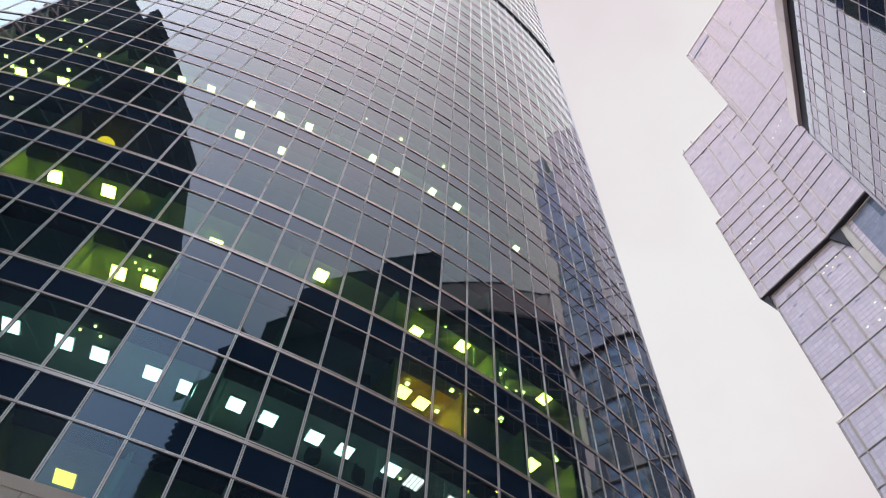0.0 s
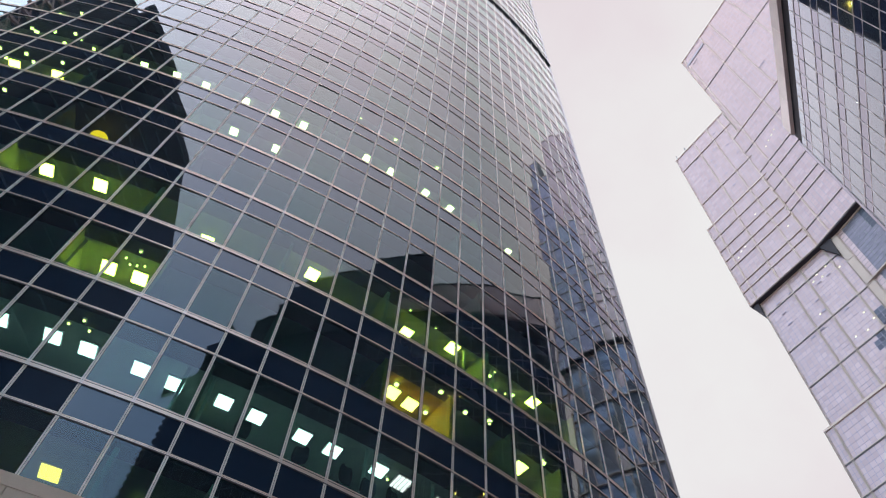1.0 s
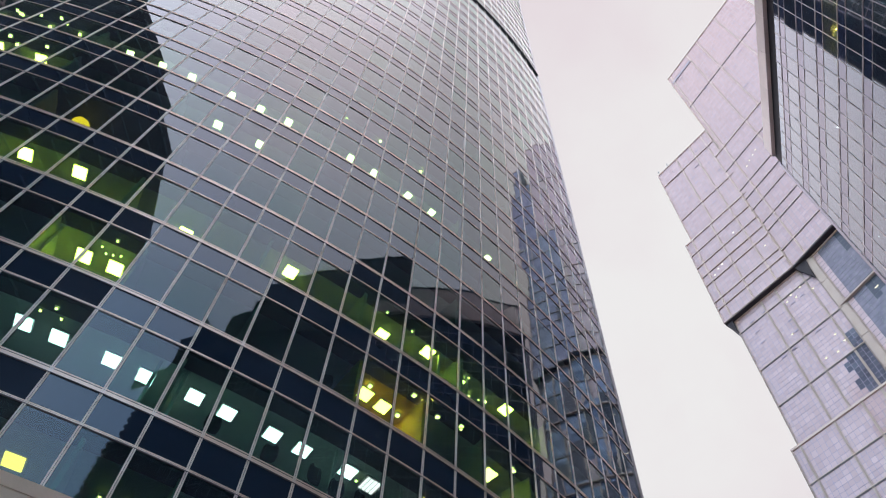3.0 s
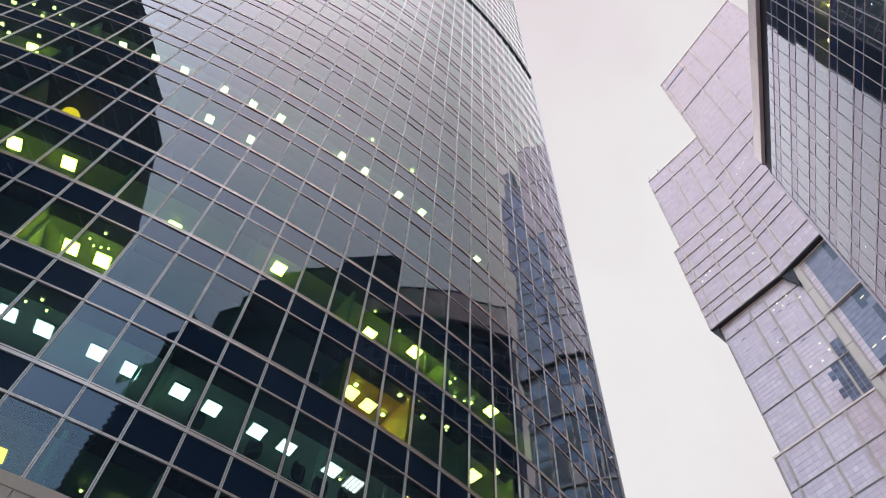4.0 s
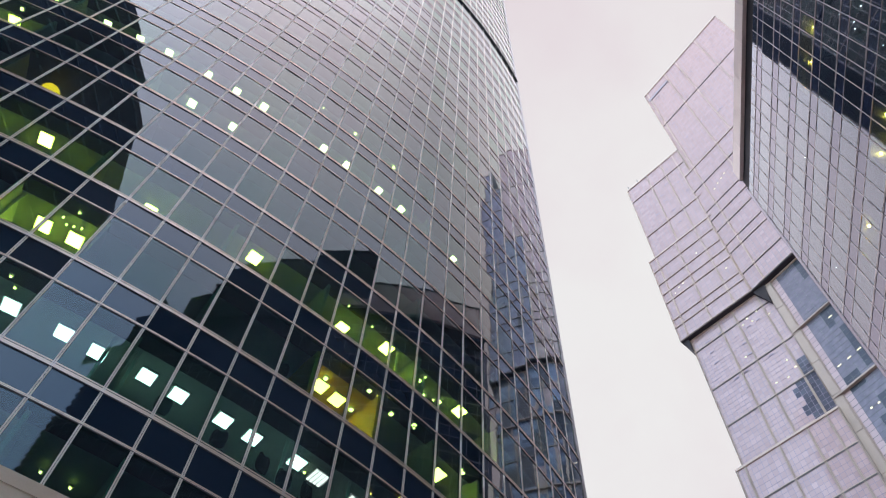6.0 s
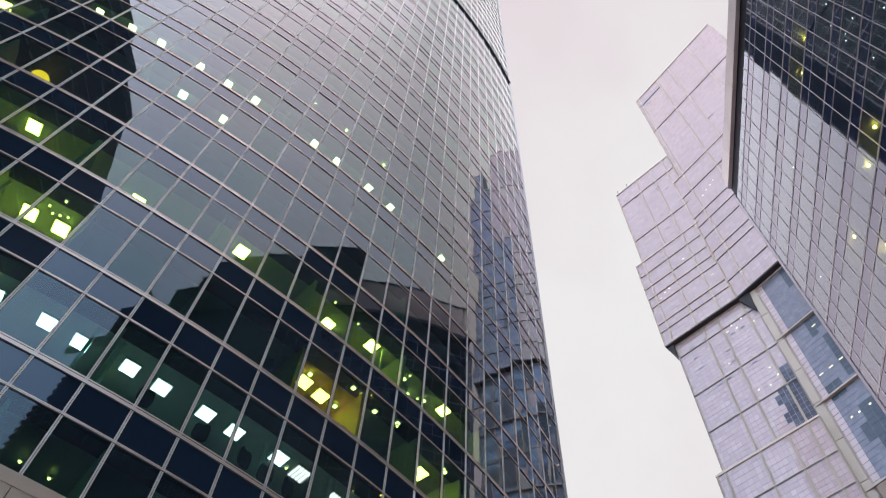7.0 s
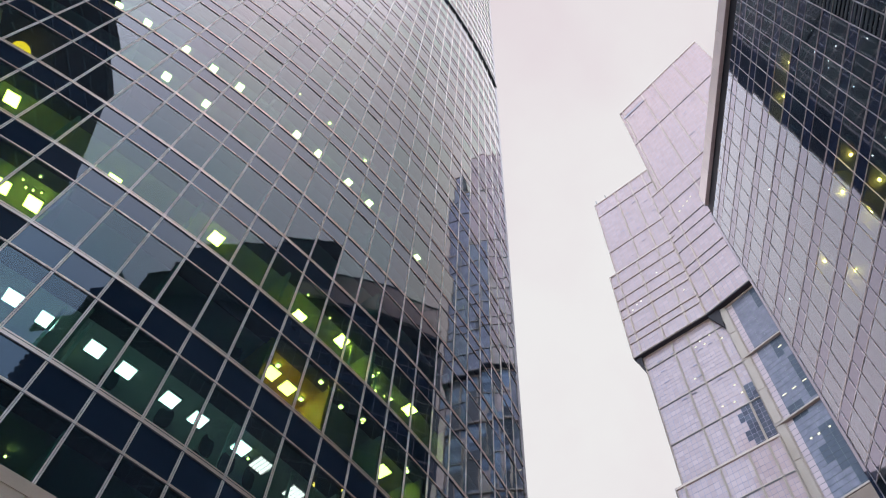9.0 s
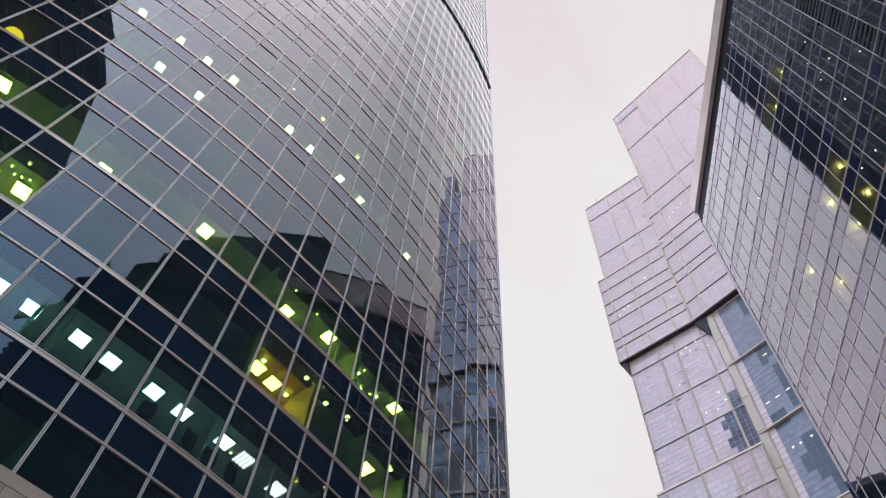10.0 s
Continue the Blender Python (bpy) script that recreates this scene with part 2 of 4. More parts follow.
FAR_DARK = coated_glass("dark_mottle_glass", (0.018, 0.018, 0.026), 0.01, (0.80, 0.68, 0.68), 1.5, 0.045, 0.22, True, (0.058, 0.056, 0.074), gain=0.5)
FAR_STONE = rough_surface("pale_stone", (0.304, 0.205, 0.180), (0.378, 0.260, 0.230), 0.25, 0.6, 0.0, 0.002, 6, 0.05)
PIER_STONE = rough_surface("beige_pier_stone", (0.221, 0.150, 0.132), (0.278, 0.195, 0.172), 0.25, 0.6, 0.0, 0.002, 6, 0.05)
# dark pane tone: the lower block's painted reflection, and plain far windows
FAR_DIM = coated_glass("window_and_reflection_dark", (0.035, 0.032, 0.046), 0.01, (0.75, 0.68, 0.74), 1.5, 0.002, 0.3, True, (0.066, 0.061, 0.082), True, gain=0.5)
FAR_BAR = rough_surface("blue_grey_glazing_bar", (0.155, 0.116, 0.145), (0.195, 0.148, 0.178), 0.3, 0.5, 0.1)
FAR_BAR_DARK = rough_surface("navy_glazing_bar", (0.140, 0.103, 0.152), (0.185, 0.138, 0.190), 0.3, 0.5, 0.1)
FAR_BROWN = rough_surface("brown_cladding", (0.10, 0.055, 0.04), (0.15, 0.085, 0.065), 0.4, 0.6)
FAR_SHADE = rough_surface("core_and_ledge_shade", (0.13, 0.115, 0.13), (0.18, 0.16, 0.18), 0.5, 0.7)
# near-black; also paints the shade in the strip under the flat building's coping
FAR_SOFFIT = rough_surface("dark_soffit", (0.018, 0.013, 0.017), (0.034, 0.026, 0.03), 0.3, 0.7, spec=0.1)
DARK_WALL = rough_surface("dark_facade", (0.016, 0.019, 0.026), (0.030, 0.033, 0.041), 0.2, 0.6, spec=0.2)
FLANK = rough_surface("navy_flank_panels", (0.022, 0.027, 0.050), (0.036, 0.044, 0.078), 0.2, 0.6, spec=0.15)
WHITE_PAINT = rough_surface("white_paint", (0.74, 0.74, 0.72), (0.82, 0.82, 0.80), 1.5, 0.5)
PILASTER = rough_surface("grey_pilaster", (0.14, 0.16, 0.18), (0.21, 0.235, 0.26), 0.3, 0.5)
DARK_GLASS = coated_glass("dark_window_glass", (0.008, 0.010, 0.014), 0.0, (0.9, 0.95, 1.0), 1.45, 0.004, 0.6, True, (0.02, 0.022, 0.028), True, gain=0.2)
PAVING = rough_surface("granite_paving", (0.34, 0.325, 0.31), (0.46, 0.44, 0.42), 0.4, 0.7, 0.0, 0.004, 8)
ROOFING = rough_surface("roof_felt", (0.06, 0.06, 0.06), (0.11, 0.11, 0.11), 0.5, 0.85)


# ---- geometry helpers ----
class Geo:
    """Vertices and faces of one mesh, with a material slot for each face."""

    def __init__(self):
        self.v, self.f, self.s = [], [], []

    def add(self, verts, faces, slot=0):
        k = len(self.v)
        self.v += [tuple(p) for p in verts]
        self.f += [tuple(k + i for i in q) for q in faces]
        self.s += [slot] * len(faces)
        return self

    def box(self, x0, x1, y0, y1, z0, z1, slot=0):
        return self.add([(x0, y0, z0), (x1, y0, z0), (x1, y1, z0), (x0, y1, z0), (x0, y0, z1), (x1, y0, z1), (x1, y1, z1), (x0, y1, z1)],
                        [(0, 3, 2, 1), (4, 5, 6, 7), (0, 1, 5, 4), (1, 2, 6, 5), (2, 3, 7, 6), (3, 0, 4, 7)], slot)

    def chamfer_box(self, x0, x1, y0, y1, z0, z1, c, slot=0):
        """A bar along z whose four long edges are cut off."""
        ring = [(x0 + c, y0), (x1 - c, y0), (x1, y0 + c), (x1, y1 - c), (x1 - c, y1), (x0 + c, y1), (x0, y1 - c), (x0, y0 + c)]
        vs = [(x, y, z0) for x, y in ring] + [(x, y, z1) for x, y in ring]
        fs = [(i, (i + 1) % 8, 8 + (i + 1) % 8, 8 + i) for i in range(8)]
        return self.add(vs, fs + [tuple(range(7, -1, -1)), tuple(range(8, 16))], slot)

    def arc(self, r0, r1, a0, a1, z0, z1, n, slot=0):
        """A ring sector, closed all round."""
        vs = []
        for i in range(n + 1):
            a = a0 + (a1 - a0) * i / n
            for r, z in ((r0, z0), (r1, z0), (r1, z1), (r0, z1)):
                vs.append((r * math.cos(a), r * math.sin(a), z))
        fs = [(4 * i + j, 4 * i + 4 + j, 4 * i + 4 + (j + 1) % 4, 4 * i + (j + 1) % 4) for i in range(n) for j in range(4)]
        fs = [tuple(reversed(q)) for q in fs]
        return self.add(vs, fs + [(0, 1, 2, 3), (4 * n + 3, 4 * n + 2, 4 * n + 1, 4 * n)], slot)

    def prism(self, outline, z0, z1, slot=0):
        n = len(outline)
        vs = [(x, y, z0) for x, y in outline] + [(x, y, z1) for x, y in outline]
        fs = [(i, (i + 1) % n, n + (i + 1) % n, n + i) for i in range(n)]
        return self.add(vs, fs + [tuple(range(n - 1, -1, -1)), tuple(range(n, 2 * n))], slot)

    def mesh(self, name, *mats):
        me = bpy.data.meshes.new(name)
        me.from_pydata(self.v, [], self.f)
        for m in mats:
            me.materials.append(m)
        me.polygons.foreach_set("material_index", self.s)
        me.update()
        return me


def part(name, mesh, parent, label="", m=None, kind=""):
    """Links a mesh as one part of a thing."""
    ob = new(name, mesh)
    ob.parent = parent
    if m is not None:
        ob.matrix_basis = m
    return tagged(ob, label=label, kind=kind)


def thing(name, m, label, category, group="", kind=""):
    ob = new(name)
    ob.matrix_basis = m
    ob.empty_display_size = 0.5
    return tagged(ob, label, category, group, kind)


def basis(origin, x, y):
    x, y = Vector(x).normalized(), Vector(y).normalized()
    z = x.cross(y)
    return Matrix(((x.x, y.x, z.x, origin[0]), (x.y, y.y, z.y, origin[1]), (x.z, y.z, z.z, origin[2]), (0, 0, 0, 1)))


# ---- ground ----
ground = new("ground", Geo().box(-1500, 1500, -1500, 1500, -0.5, 0.0).mesh("ground", PAVING))
tagged(ground, "grey granite paving between the office towers", "ground", kind="structure")

# ---- curved glass tower ----
EYE = 1.6
STOREY = 4.0
TC, TR = (-33.95, 57.93), 51.89
A0, DA = -1.0924, 0.0257
M0, M1 = -16, 19
K0, K1 = -1, 58
GAP_K = 21
Z0 = EYE + 3.8267 * STOREY


def level(k):
    return Z0 + STOREY * k


def angle(m):
    return A0 + DA * m


SPAN = 0.31 * STOREY
SILL = 0.165                      # height of the lowest sill, in storeys
tower = thing("office_tower", pose(TC[0], TC[1], 0), "curved dark mirror-glass office tower with beige aluminium grid", "building")

# panes: a flat sheet 20 mm thick set as a chord of the curve, the coat on its outer face; sealed units belly a little
def glass_pane(name, height, mats, cols=4, belly=0.12):
    g = Geo()
    half = DA / 2 - 0.05 / TR
    x, w = TR * math.cos(half), TR * math.sin(half)
    ys = [-w + 2 * w * i / cols for i in range(cols + 1)]
    for d in (0.0, 0.02):
        for y in ys:
            for z in (0.0, height):
                g.v.append((x - d, y, z))
    n = 2 * (cols + 1)
    for i in range(cols):
        g.f.append((2 * i, 2 * i + 2, 2 * i + 3, 2 * i + 1))
        g.s.append(0)
        g.f.append((n + 2 * i, n + 2 * i + 1, n + 2 * i + 3, n + 2 * i + 2))
        g.s.append(1)
    g.f += [(0, 1, n + 1, n), (2 * cols, n + 2 * cols, n + 2 * cols + 1, 2 * cols + 1)]
    g.s += [1, 1]
    me = g.mesh(name, *mats)
    me.polygons.foreach_set("use_smooth", [True] * len(me.polygons))
    normals = [tuple(Vector((1.0, belly * v.co.y / TR, 0.0)).normalized()) for v in me.vertices]
    me.normals_split_custom_set_from_vertices(normals)
    return me, g, normals


VH, SH = STOREY - SPAN - 0.15, SPAN - 0.15
vision_mesh = glass_pane("pane", VH, (GLASS, GLASS_BACK))
spandrel_mesh = glass_pane("spandrel_pane", SH, (SPANDREL, ALU_DARK))
base_mesh = glass_pane("pane_low", (1 - SILL) * STOREY - SPAN - 0.08, (GLASS, GLASS_BACK))
rng = random.Random(4)


def pane_pose(m, z):
    a = angle(m + 0.5)
    lean = Matrix.Translation((TR, 0, 0)) @ Euler((0, rng.gauss(0, 0.0022), rng.gauss(0, 0.0028))).to_matrix().to_4x4() @ Matrix.Translation((-TR, 0, 0))
    return Matrix.Translation((0, 0, z)) @ Matrix.Rotation(a, 4, "Z") @ lean


def joined_panes(name, source, poses, mats, label):
    me0, g0, n0 = source
    co, nn = np.array(g0.v), np.array(n0)
    vs, ns, fs = [], [], []
    for i, p in enumerate(poses):
        r, t = np.array(p.to_3x3()), np.array(p.translation)
        vs.append(co @ r.T + t)
        ns.append(nn @ r.T)
        fs += [tuple(i * len(co) + j for j in q) for q in g0.f]
    me = bpy.data.meshes.new(name)
    me.from_pydata(np.concatenate(vs).tolist(), [], fs)
    for m in mats:
        me.materials.append(m)
    me.polygons.foreach_set("material_index", g0.s * len(poses))
    me.polygons.foreach_set("use_smooth", [True] * len(me.polygons))
    me.update()
    me.normals_split_custom_set_from_vertices(np.concatenate(ns).tolist())
    return part(name, me, tower, label, kind="stuff")


near, far_v, far_s = [], [], []
for k in range(K0, K1):
    for m in range(M0, M1):
        top = level(k + 1)
        close = k <= 5 and -8 <= m <= 11
        sp = pane_pose(m, top - SPAN + 0.06)
        if close:
            near.append((spandrel_mesh[0], "spandrel_pane", sp))
        else:
            far_s.append(sp)
        if k == -1:
            near.append((base_mesh[0], "pane", pane_pose(m, level(k) + SILL * STOREY + 0.06)))
            continue
        vp = pane_pose(m, level(k) + 0.09)
        if close:
            near.append((vision_mesh[0], "pane", vp))
        else:
            far_v.append(vp)
for me, name, p in near:
    part(name, me, tower, "", p)
joined_panes("upper_panes", vision_mesh, far_v, (GLASS, GLASS_BACK), "mirror-coated vision glass of the upper storeys")
joined_panes("upper_glazing", spandrel_mesh, far_s, (SPANDREL, ALU_DARK), "dark spandrel glass of the upper storeys")

# mullions: two light rails with a dark groove between them
ZB, ZT, ZG = level(-1) + SILL * STOREY, level(K1), level(GAP_K)


def mullion_mesh(z0, z1):
    g = Geo()
    for s in (-1, 1):
        g.chamfer_box(TR - 0.06, TR + 0.022, min(s * 0.005, s * 0.043), max(s * 0.005, s * 0.043), z0, z1, 0.006, 0)
        g.box(TR - 0.05, TR - 0.006, min(s * 0.043, s * 0.052), max(s * 0.043, s * 0.052), z0, z1, 1)
    g.box(TR - 0.05, TR + 0.008, -0.005, 0.005, z0, z1, 1)
    return g.mesh("mullion", RAIL, ALU_DARK)


low_mullion, high_mullion = mullion_mesh(ZB, ZG - 0.22), mullion_mesh(ZG + 0.1, ZT)
for m in range(M0, M1 + 1):
    r = Matrix.Rotation(angle(m), 4, "Z")
    part("mullion", low_mullion, tower, "", r)
    part("mullion", high_mullion, tower, "", r)

# transoms: broad stepped ones at the floors, slim ones over the vision glass
ARC = (angle(M0), angle(M1))
NSEG = (M1 - M0) * 2


def floor_transom(z):
    g = Geo()
    g.arc(TR - 0.05, TR + 0.022, *ARC, z - 0.100, z + 0.022, NSEG, 0)
    g.arc(TR - 0.05, TR + 0.022, *ARC, z + 0.056, z + 0.096, NSEG, 0)
    g.arc(TR - 0.05, TR + 0.012, *ARC, z + 0.022, z + 0.056, NSEG, 2)
    # lip carries the shade of the transom's underside in its dark brown
    g.arc(TR - 0.05, TR + 0.032, *ARC, z - 0.118, z - 0.100, NSEG, 1)
    return g.mesh("floor_transom", ALU, GROOVE_SHADE, ALU_DARK)


def slim_transom(z):
    g = Geo()
    g.arc(TR - 0.05, TR + 0.018, *ARC, z - 0.040, z - 0.008, NSEG, 0)
    g.arc(TR - 0.05, TR + 0.018, *ARC, z + 0.008, z + 0.040, NSEG, 0)
    g.arc(TR - 0.05, TR + 0.008, *ARC, z - 0.008, z + 0.008, NSEG, 1)
    # same painted underside shade, below the slim rail
    g.arc(TR - 0.05, TR + 0.024, *ARC, z - 0.066, z - 0.040, NSEG, 1)
    g.arc(TR - 0.05, TR + 0.004, *ARC, z + 0.040, z + 0.066, NSEG, 1)
    return g.mesh("slim_transom", ALU, GROOVE_SHADE)


ft, st = floor_transom(0), slim_transom(0)
for k in range(K0 + 1, K1 + 1):
    if k != GAP_K:
        part("floor_transom", ft, tower, "", pose(0, 0, level(k)))
    part("slim_transom", st, tower, "", pose(0, 0, level(k) - SPAN))
# recessed dark joint right round the tower
g = Geo().arc(TR - 0.46, TR - 0.36, *ARC, ZG - 0.22, ZG + 0.1, NSEG)
g.arc(TR - 0.46, TR + 0.2, *ARC, ZG + 0.10, ZG + 0.24, NSEG)
part("shadow_joint", g.mesh("shadow_joint", ALU_DARK), tower, "dark recessed joint")

# storeys inside: slab with its ceiling void, core wall
for k in range(K0, K1 + 1):
    z = level(k)
    edge = 0.5 if k == GAP_K else 0.10
    part("bulkhead", Geo().arc(TR - 0.62, TR - edge, *ARC, z - SPAN - 0.10, z - SPAN + 0.015, NSEG).mesh("bulkhead", BULKHEAD), tower, "dark blind box along the glass")
    part("floor_slab", Geo().arc(TR - 8.0, TR - edge, *ARC, z - SPAN + 0.02, z + 0.02, NSEG).mesh("floor_slab", CEILING), tower)
# dark sheet added so the dome lamp leaves no glow on the ceiling
part("dark_ceiling", Geo().arc(TR - 5.0, TR - 0.63, angle(-5), angle(-1), level(4) - SPAN - 0.02, level(4) - SPAN + 0.015, 10).mesh("dark_ceiling", BULKHEAD), tower, "dark sheet added against the dome lamp glow")
part("core_wall", Geo().arc(TR - 8.3, TR - 8.0, *ARC, 0, ZT, NSEG).mesh("core_wall", OFFICE), tower)
partition = Geo().box(TR - 8.0, TR - 0.25, -0.06, 0.06, 0.02, STOREY - SPAN + 0.02).mesh("partition", OFFICE)
ROOMS = {-1: (-8, -4, -1, 1.15, 3, 6, 10, 14), 0: (-10, -4, 2.05, 9.0, 13, 16), 1: (-8, -2.1, 0.03, 3.0, 10.1, 12, 15), 2: (-8, -5.2, -1.2, 2.6, 5.7, 9.3, 13),
         3: (-8, -5, -1, 4, 9, 13), 4: (-10, -5.6, -2, 3, 8, 12), 5: (-10, -5.9, 2.5, 9, 14), 6: (-10, -5, 1, 4, 9, 13), 7: (-9, -3, 2, 8, 12), 8: (-11, -4, 5, 10)}
for k, row in ROOMS.items():
    for m in row:
        part("partition", partition, tower, "", pose(0, 0, level(k)) @ Matrix.Rotation(angle(m), 4, "Z"))
for edge in (5.98, 8.05):
    part("partition", Geo().box(TR - 6.0, TR - 0.25, -0.06, 0.06, 0.02, STOREY - SPAN + 0.02).mesh("yellow_partition", OFFICE_YELLOW), tower, "yellow painted partition",
     pose(0, 0, level(1)) @ Matrix.Rotation(angle(edge), 4, "Z"))

part("yellow_ceiling", Geo().arc(TR - 5.9, TR - 0.64, angle(5.99), angle(8.04), level(2) - SPAN - 0.004, level(2) - SPAN + 0.016, 6).mesh("yellow_ceiling", OFFICE_YELLOW), tower, "yellow painted ceiling")

# slender white posts of glazed partitions
post = Geo().chamfer_box(TR - 0.86, TR - 0.80, -0.05, 0.05, 0.02, STOREY - SPAN + 0.02, 0.008).mesh("partition_post", WHITE_PAINT)
for m, k in ((1.62, 0), (2.22, 0), (6.05, 0), (7.9, 0), (8.75, 2), (9.9, 2), (-2.0, 1)):
    part("partition_post", post, tower, "white partition post", pose(0, 0, level(k)) @ Matrix.Rotation(angle(m), 4, "Z"))

# base below the glass, with panel joints
g = Geo()
for m in range(M0, M1):
    for j in range(3):
        g.arc(TR - 0.05, TR + 0.14, angle(m) + 0.01 / TR, angle(m + 1) - 0.01 / TR, ZB - 0.3 - 4.0 * (j + 1) + 0.02, ZB - 0.3 - 4.0 * j, 2)
part("base_cladding", g.mesh("base_cladding", PANEL), tower, "beige metal cladding panels below the glass", kind="stuff")
part("base_wall", Geo().arc(TR - 0.4, TR - 0.06, *ARC, 0, ZB - 0.02, NSEG).mesh("base_wall", ALU_DARK), tower)
part("sill_band", Geo().arc(TR - 0.05, TR + 0.17, *ARC, ZB - 0.30, ZB + 0.03, NSEG).mesh("sill_band", PANEL), tower)

# flank and back walls, roof
E1 = Vector((TR * math.cos(ARC[1]), TR * math.sin(ARC[1])))
W1 = Vector((TR * math.cos(ARC[0]), TR * math.sin(ARC[0])))
E2 = Vector((9.1 - TC[0], 36.0 - TC[1]))
W2 = W1 + 34.4 * Vector((-0.35, 0.94))
part("flank_wall", Geo().prism([(E1.x, E1.y), (E2.x, E2.y), (E2.x - 0.4, E2.y), (E1.x - 0.4, E1.y)], 0, ZT).mesh("flank_wall", FLANK), tower, "dark flank wall")
part("corner_post", Geo().chamfer_box(E1.x - 0.12, E1.x + 0.08, E1.y - 0.1, E1.y + 0.1, 0, ZT, 0.04).mesh("corner_post", BRONZE), tower, "bronze corner post")
part("back_wall", Geo().prism([(E2.x, E2.y), (W2.x, W2.y), (W2.x, W2.y - 0.4), (E2.x, E2.y - 0.4)], 0, ZT).mesh("back_wall", SPANDREL), tower)
part("side_wall", Geo().prism([(W1.x, W1.y), (W2.x, W2.y), (W2.x + 0.4, W2.y), (W1.x + 0.4, W1.y)], 0, ZT).mesh("side_wall", SPANDREL), tower)
arc_pts = [(TR * math.cos(ARC[0] + (ARC[1] - ARC[0]) * i / 40), TR * math.sin(ARC[0] + (ARC[1] - ARC[0]) * i / 40)) for i in range(41)]
part("roof", Geo().prism(arc_pts + [(E2.x, E2.y), (W2.x, W2.y)], ZT, ZT + 0.6).mesh("roof", ROOFING), tower)


# ---- office ceiling lights ----
def ceiling_light(name, size, lamp, label, category, louvres=1):
    ob = thing(name, Matrix(), label, category, "office ceiling lights")
    h = size / 2
    g = Geo()
    for s in (-1, 1):
        g.box(s * h - 0.02, s * h + 0.02, -h - 0.02, h + 0.02, -0.05, 0.0)
        g.box(-h + 0.02, h - 0.02, s * h - 0.02, s * h + 0.02, -0.05, 0.0)
    part("frame", g.mesh("frame", CEILING), ob)
    w = 2 * (h - 0.02) / louvres
    gap = 0.0 if louvres == 1 else 0.42 * w
    for i in range(louvres):
        y = -h + 0.02 + w * i
        part("diffuser", Geo().box(-h + 0.02, h - 0.02, y, y + w - gap, -0.085, -0.01).mesh("diffuser", lamp), ob, "glowing diffuser")
    return ob


def lamp_pose(m, k, depth, drop=0.0):
    a, r = angle(m), TR - depth
    return pose(TC[0] + r * math.cos(a), TC[1] + r * math.sin(a), level(k + 1) - SPAN + 0.018 - drop, 0, 0, math.degrees(a))


cool = ceiling_light("ceiling_light", 0.51, COOL_LAMP, "square cool-white ceiling light in an office", "ceiling light")
warm = ceiling_light("ceiling_light", 0.51, GREEN_LAMP, "square warm ceiling light in an office", "ceiling light")
louvred = ceiling_light("ceiling_light", 0.58, LOUVRE_LAMP, "louvred warm ceiling light in an office", "ceiling light", 4)
louvred_cool = ceiling_light("ceiling_light", 0.58, COOL_LOUVRE, "louvred cool-white ceiling light in an office", "ceiling light", 4)
amber = ceiling_light("ceiling_light", 0.54, AMBER_LAMP, "square amber ceiling light in an office", "ceiling light")
pale = ceiling_light("ceiling_light", 0.38, PALE_LAMP, "square pale ceiling light behind mirrored office glass", "ceiling light")
gold = ceiling_light("ceiling_light", 0.51, GOLD_LAMP, "square golden ceiling light in a yellow office", "ceiling light")
small = ceiling_light("ceiling_spot", 0.16, TINY_LAMP, "small warm ceiling spot in an office", "ceiling light")
tiny = ceiling_light("ceiling_spot", 0.09, TINY_LAMP, "tiny warm ceiling spot in an office", "ceiling light")
COOL = [(-2.48, 0, 1.43), (-1.32, 0, 1.44), (-0.54, 0, 1.48), (0.66, 0, 1.5), (1.46, 0, 1.56), (2.62, 0, 1.48), (3.43, 0, 1.5), (4.59, 0, 1.46), (5.38, 0, 1.44),
        (6.59, 0, 1.31)]
WARM = [(3.52, 2, 1.2), (-4.37, 2, 1.17), (-2.88, 2, 1.12), (-1.34, 1, 1.53), (-0.54, 1, 1.51), (6.92, 2, 1.53),
        (8.39, 2, 0.99), (11.69, 2, 0.91), (0.35, 2, 1.80), (-6.89, 4, 1.03), (-8.32, 4, 1.0)]
HIGH = [(-0.75, 4, 0.9), (0.81, 4, 0.87), (3.99, 5, 0.94), (5.09, 5, 0.93), (6.73, 5, 0.93), (7.93, 5, 0.92), (11.05, 5, 0.93), (-5.04, 5, 1.01), (-3.81, 5, 0.99), (-2.68, 5, 0.96), (-1.1, 5, 0.97),
        (0.09, 5, 0.98), (1.24, 5, 0.91)]
# 7.71 and 8.11 on storey 1 are spots added for reflections of lamps
SPOTS = [(-9.04, 5, 0.62), (-8.31, 5, 0.43), (-8.66, 6, 0.53), (-9.51, 6, 0.8), (-8.01, 5, 0.96), (-7.38, 5, 0.49), (7.71, 1, 0.3), (8.11, 1, 0.3), (8.64, 1, 0.5),
         (9.33, 1, 0.25), (-8.96, 5, 0.64), (-9.75, 5, 1.01), (-8.55, 4, 0.69), (-8.73, 4, 0.3), (9.91, 2, 1.05), (10.95, 2, 1.16), (4.91, 6, 0.74), (7.11, 6, 0.83),
         (-7.64, 4, 0.6), (-6.68, 4, 0.3), (-7.97, 5, 0.88), (-6.89, 5, 0.82), (6.62, 1, 0.96), (7.79, 1, 1.39), (8.29, 1, 0.85), (-9.15, 5, 0.51), (-7.58, 5, 0.3), (-7.87, 4, 0.3), (-7.04, 3, 0.4), (-6.1, 5, 0.6), (10.4, 2, 1.46), (11.47, 1, 0.43)]
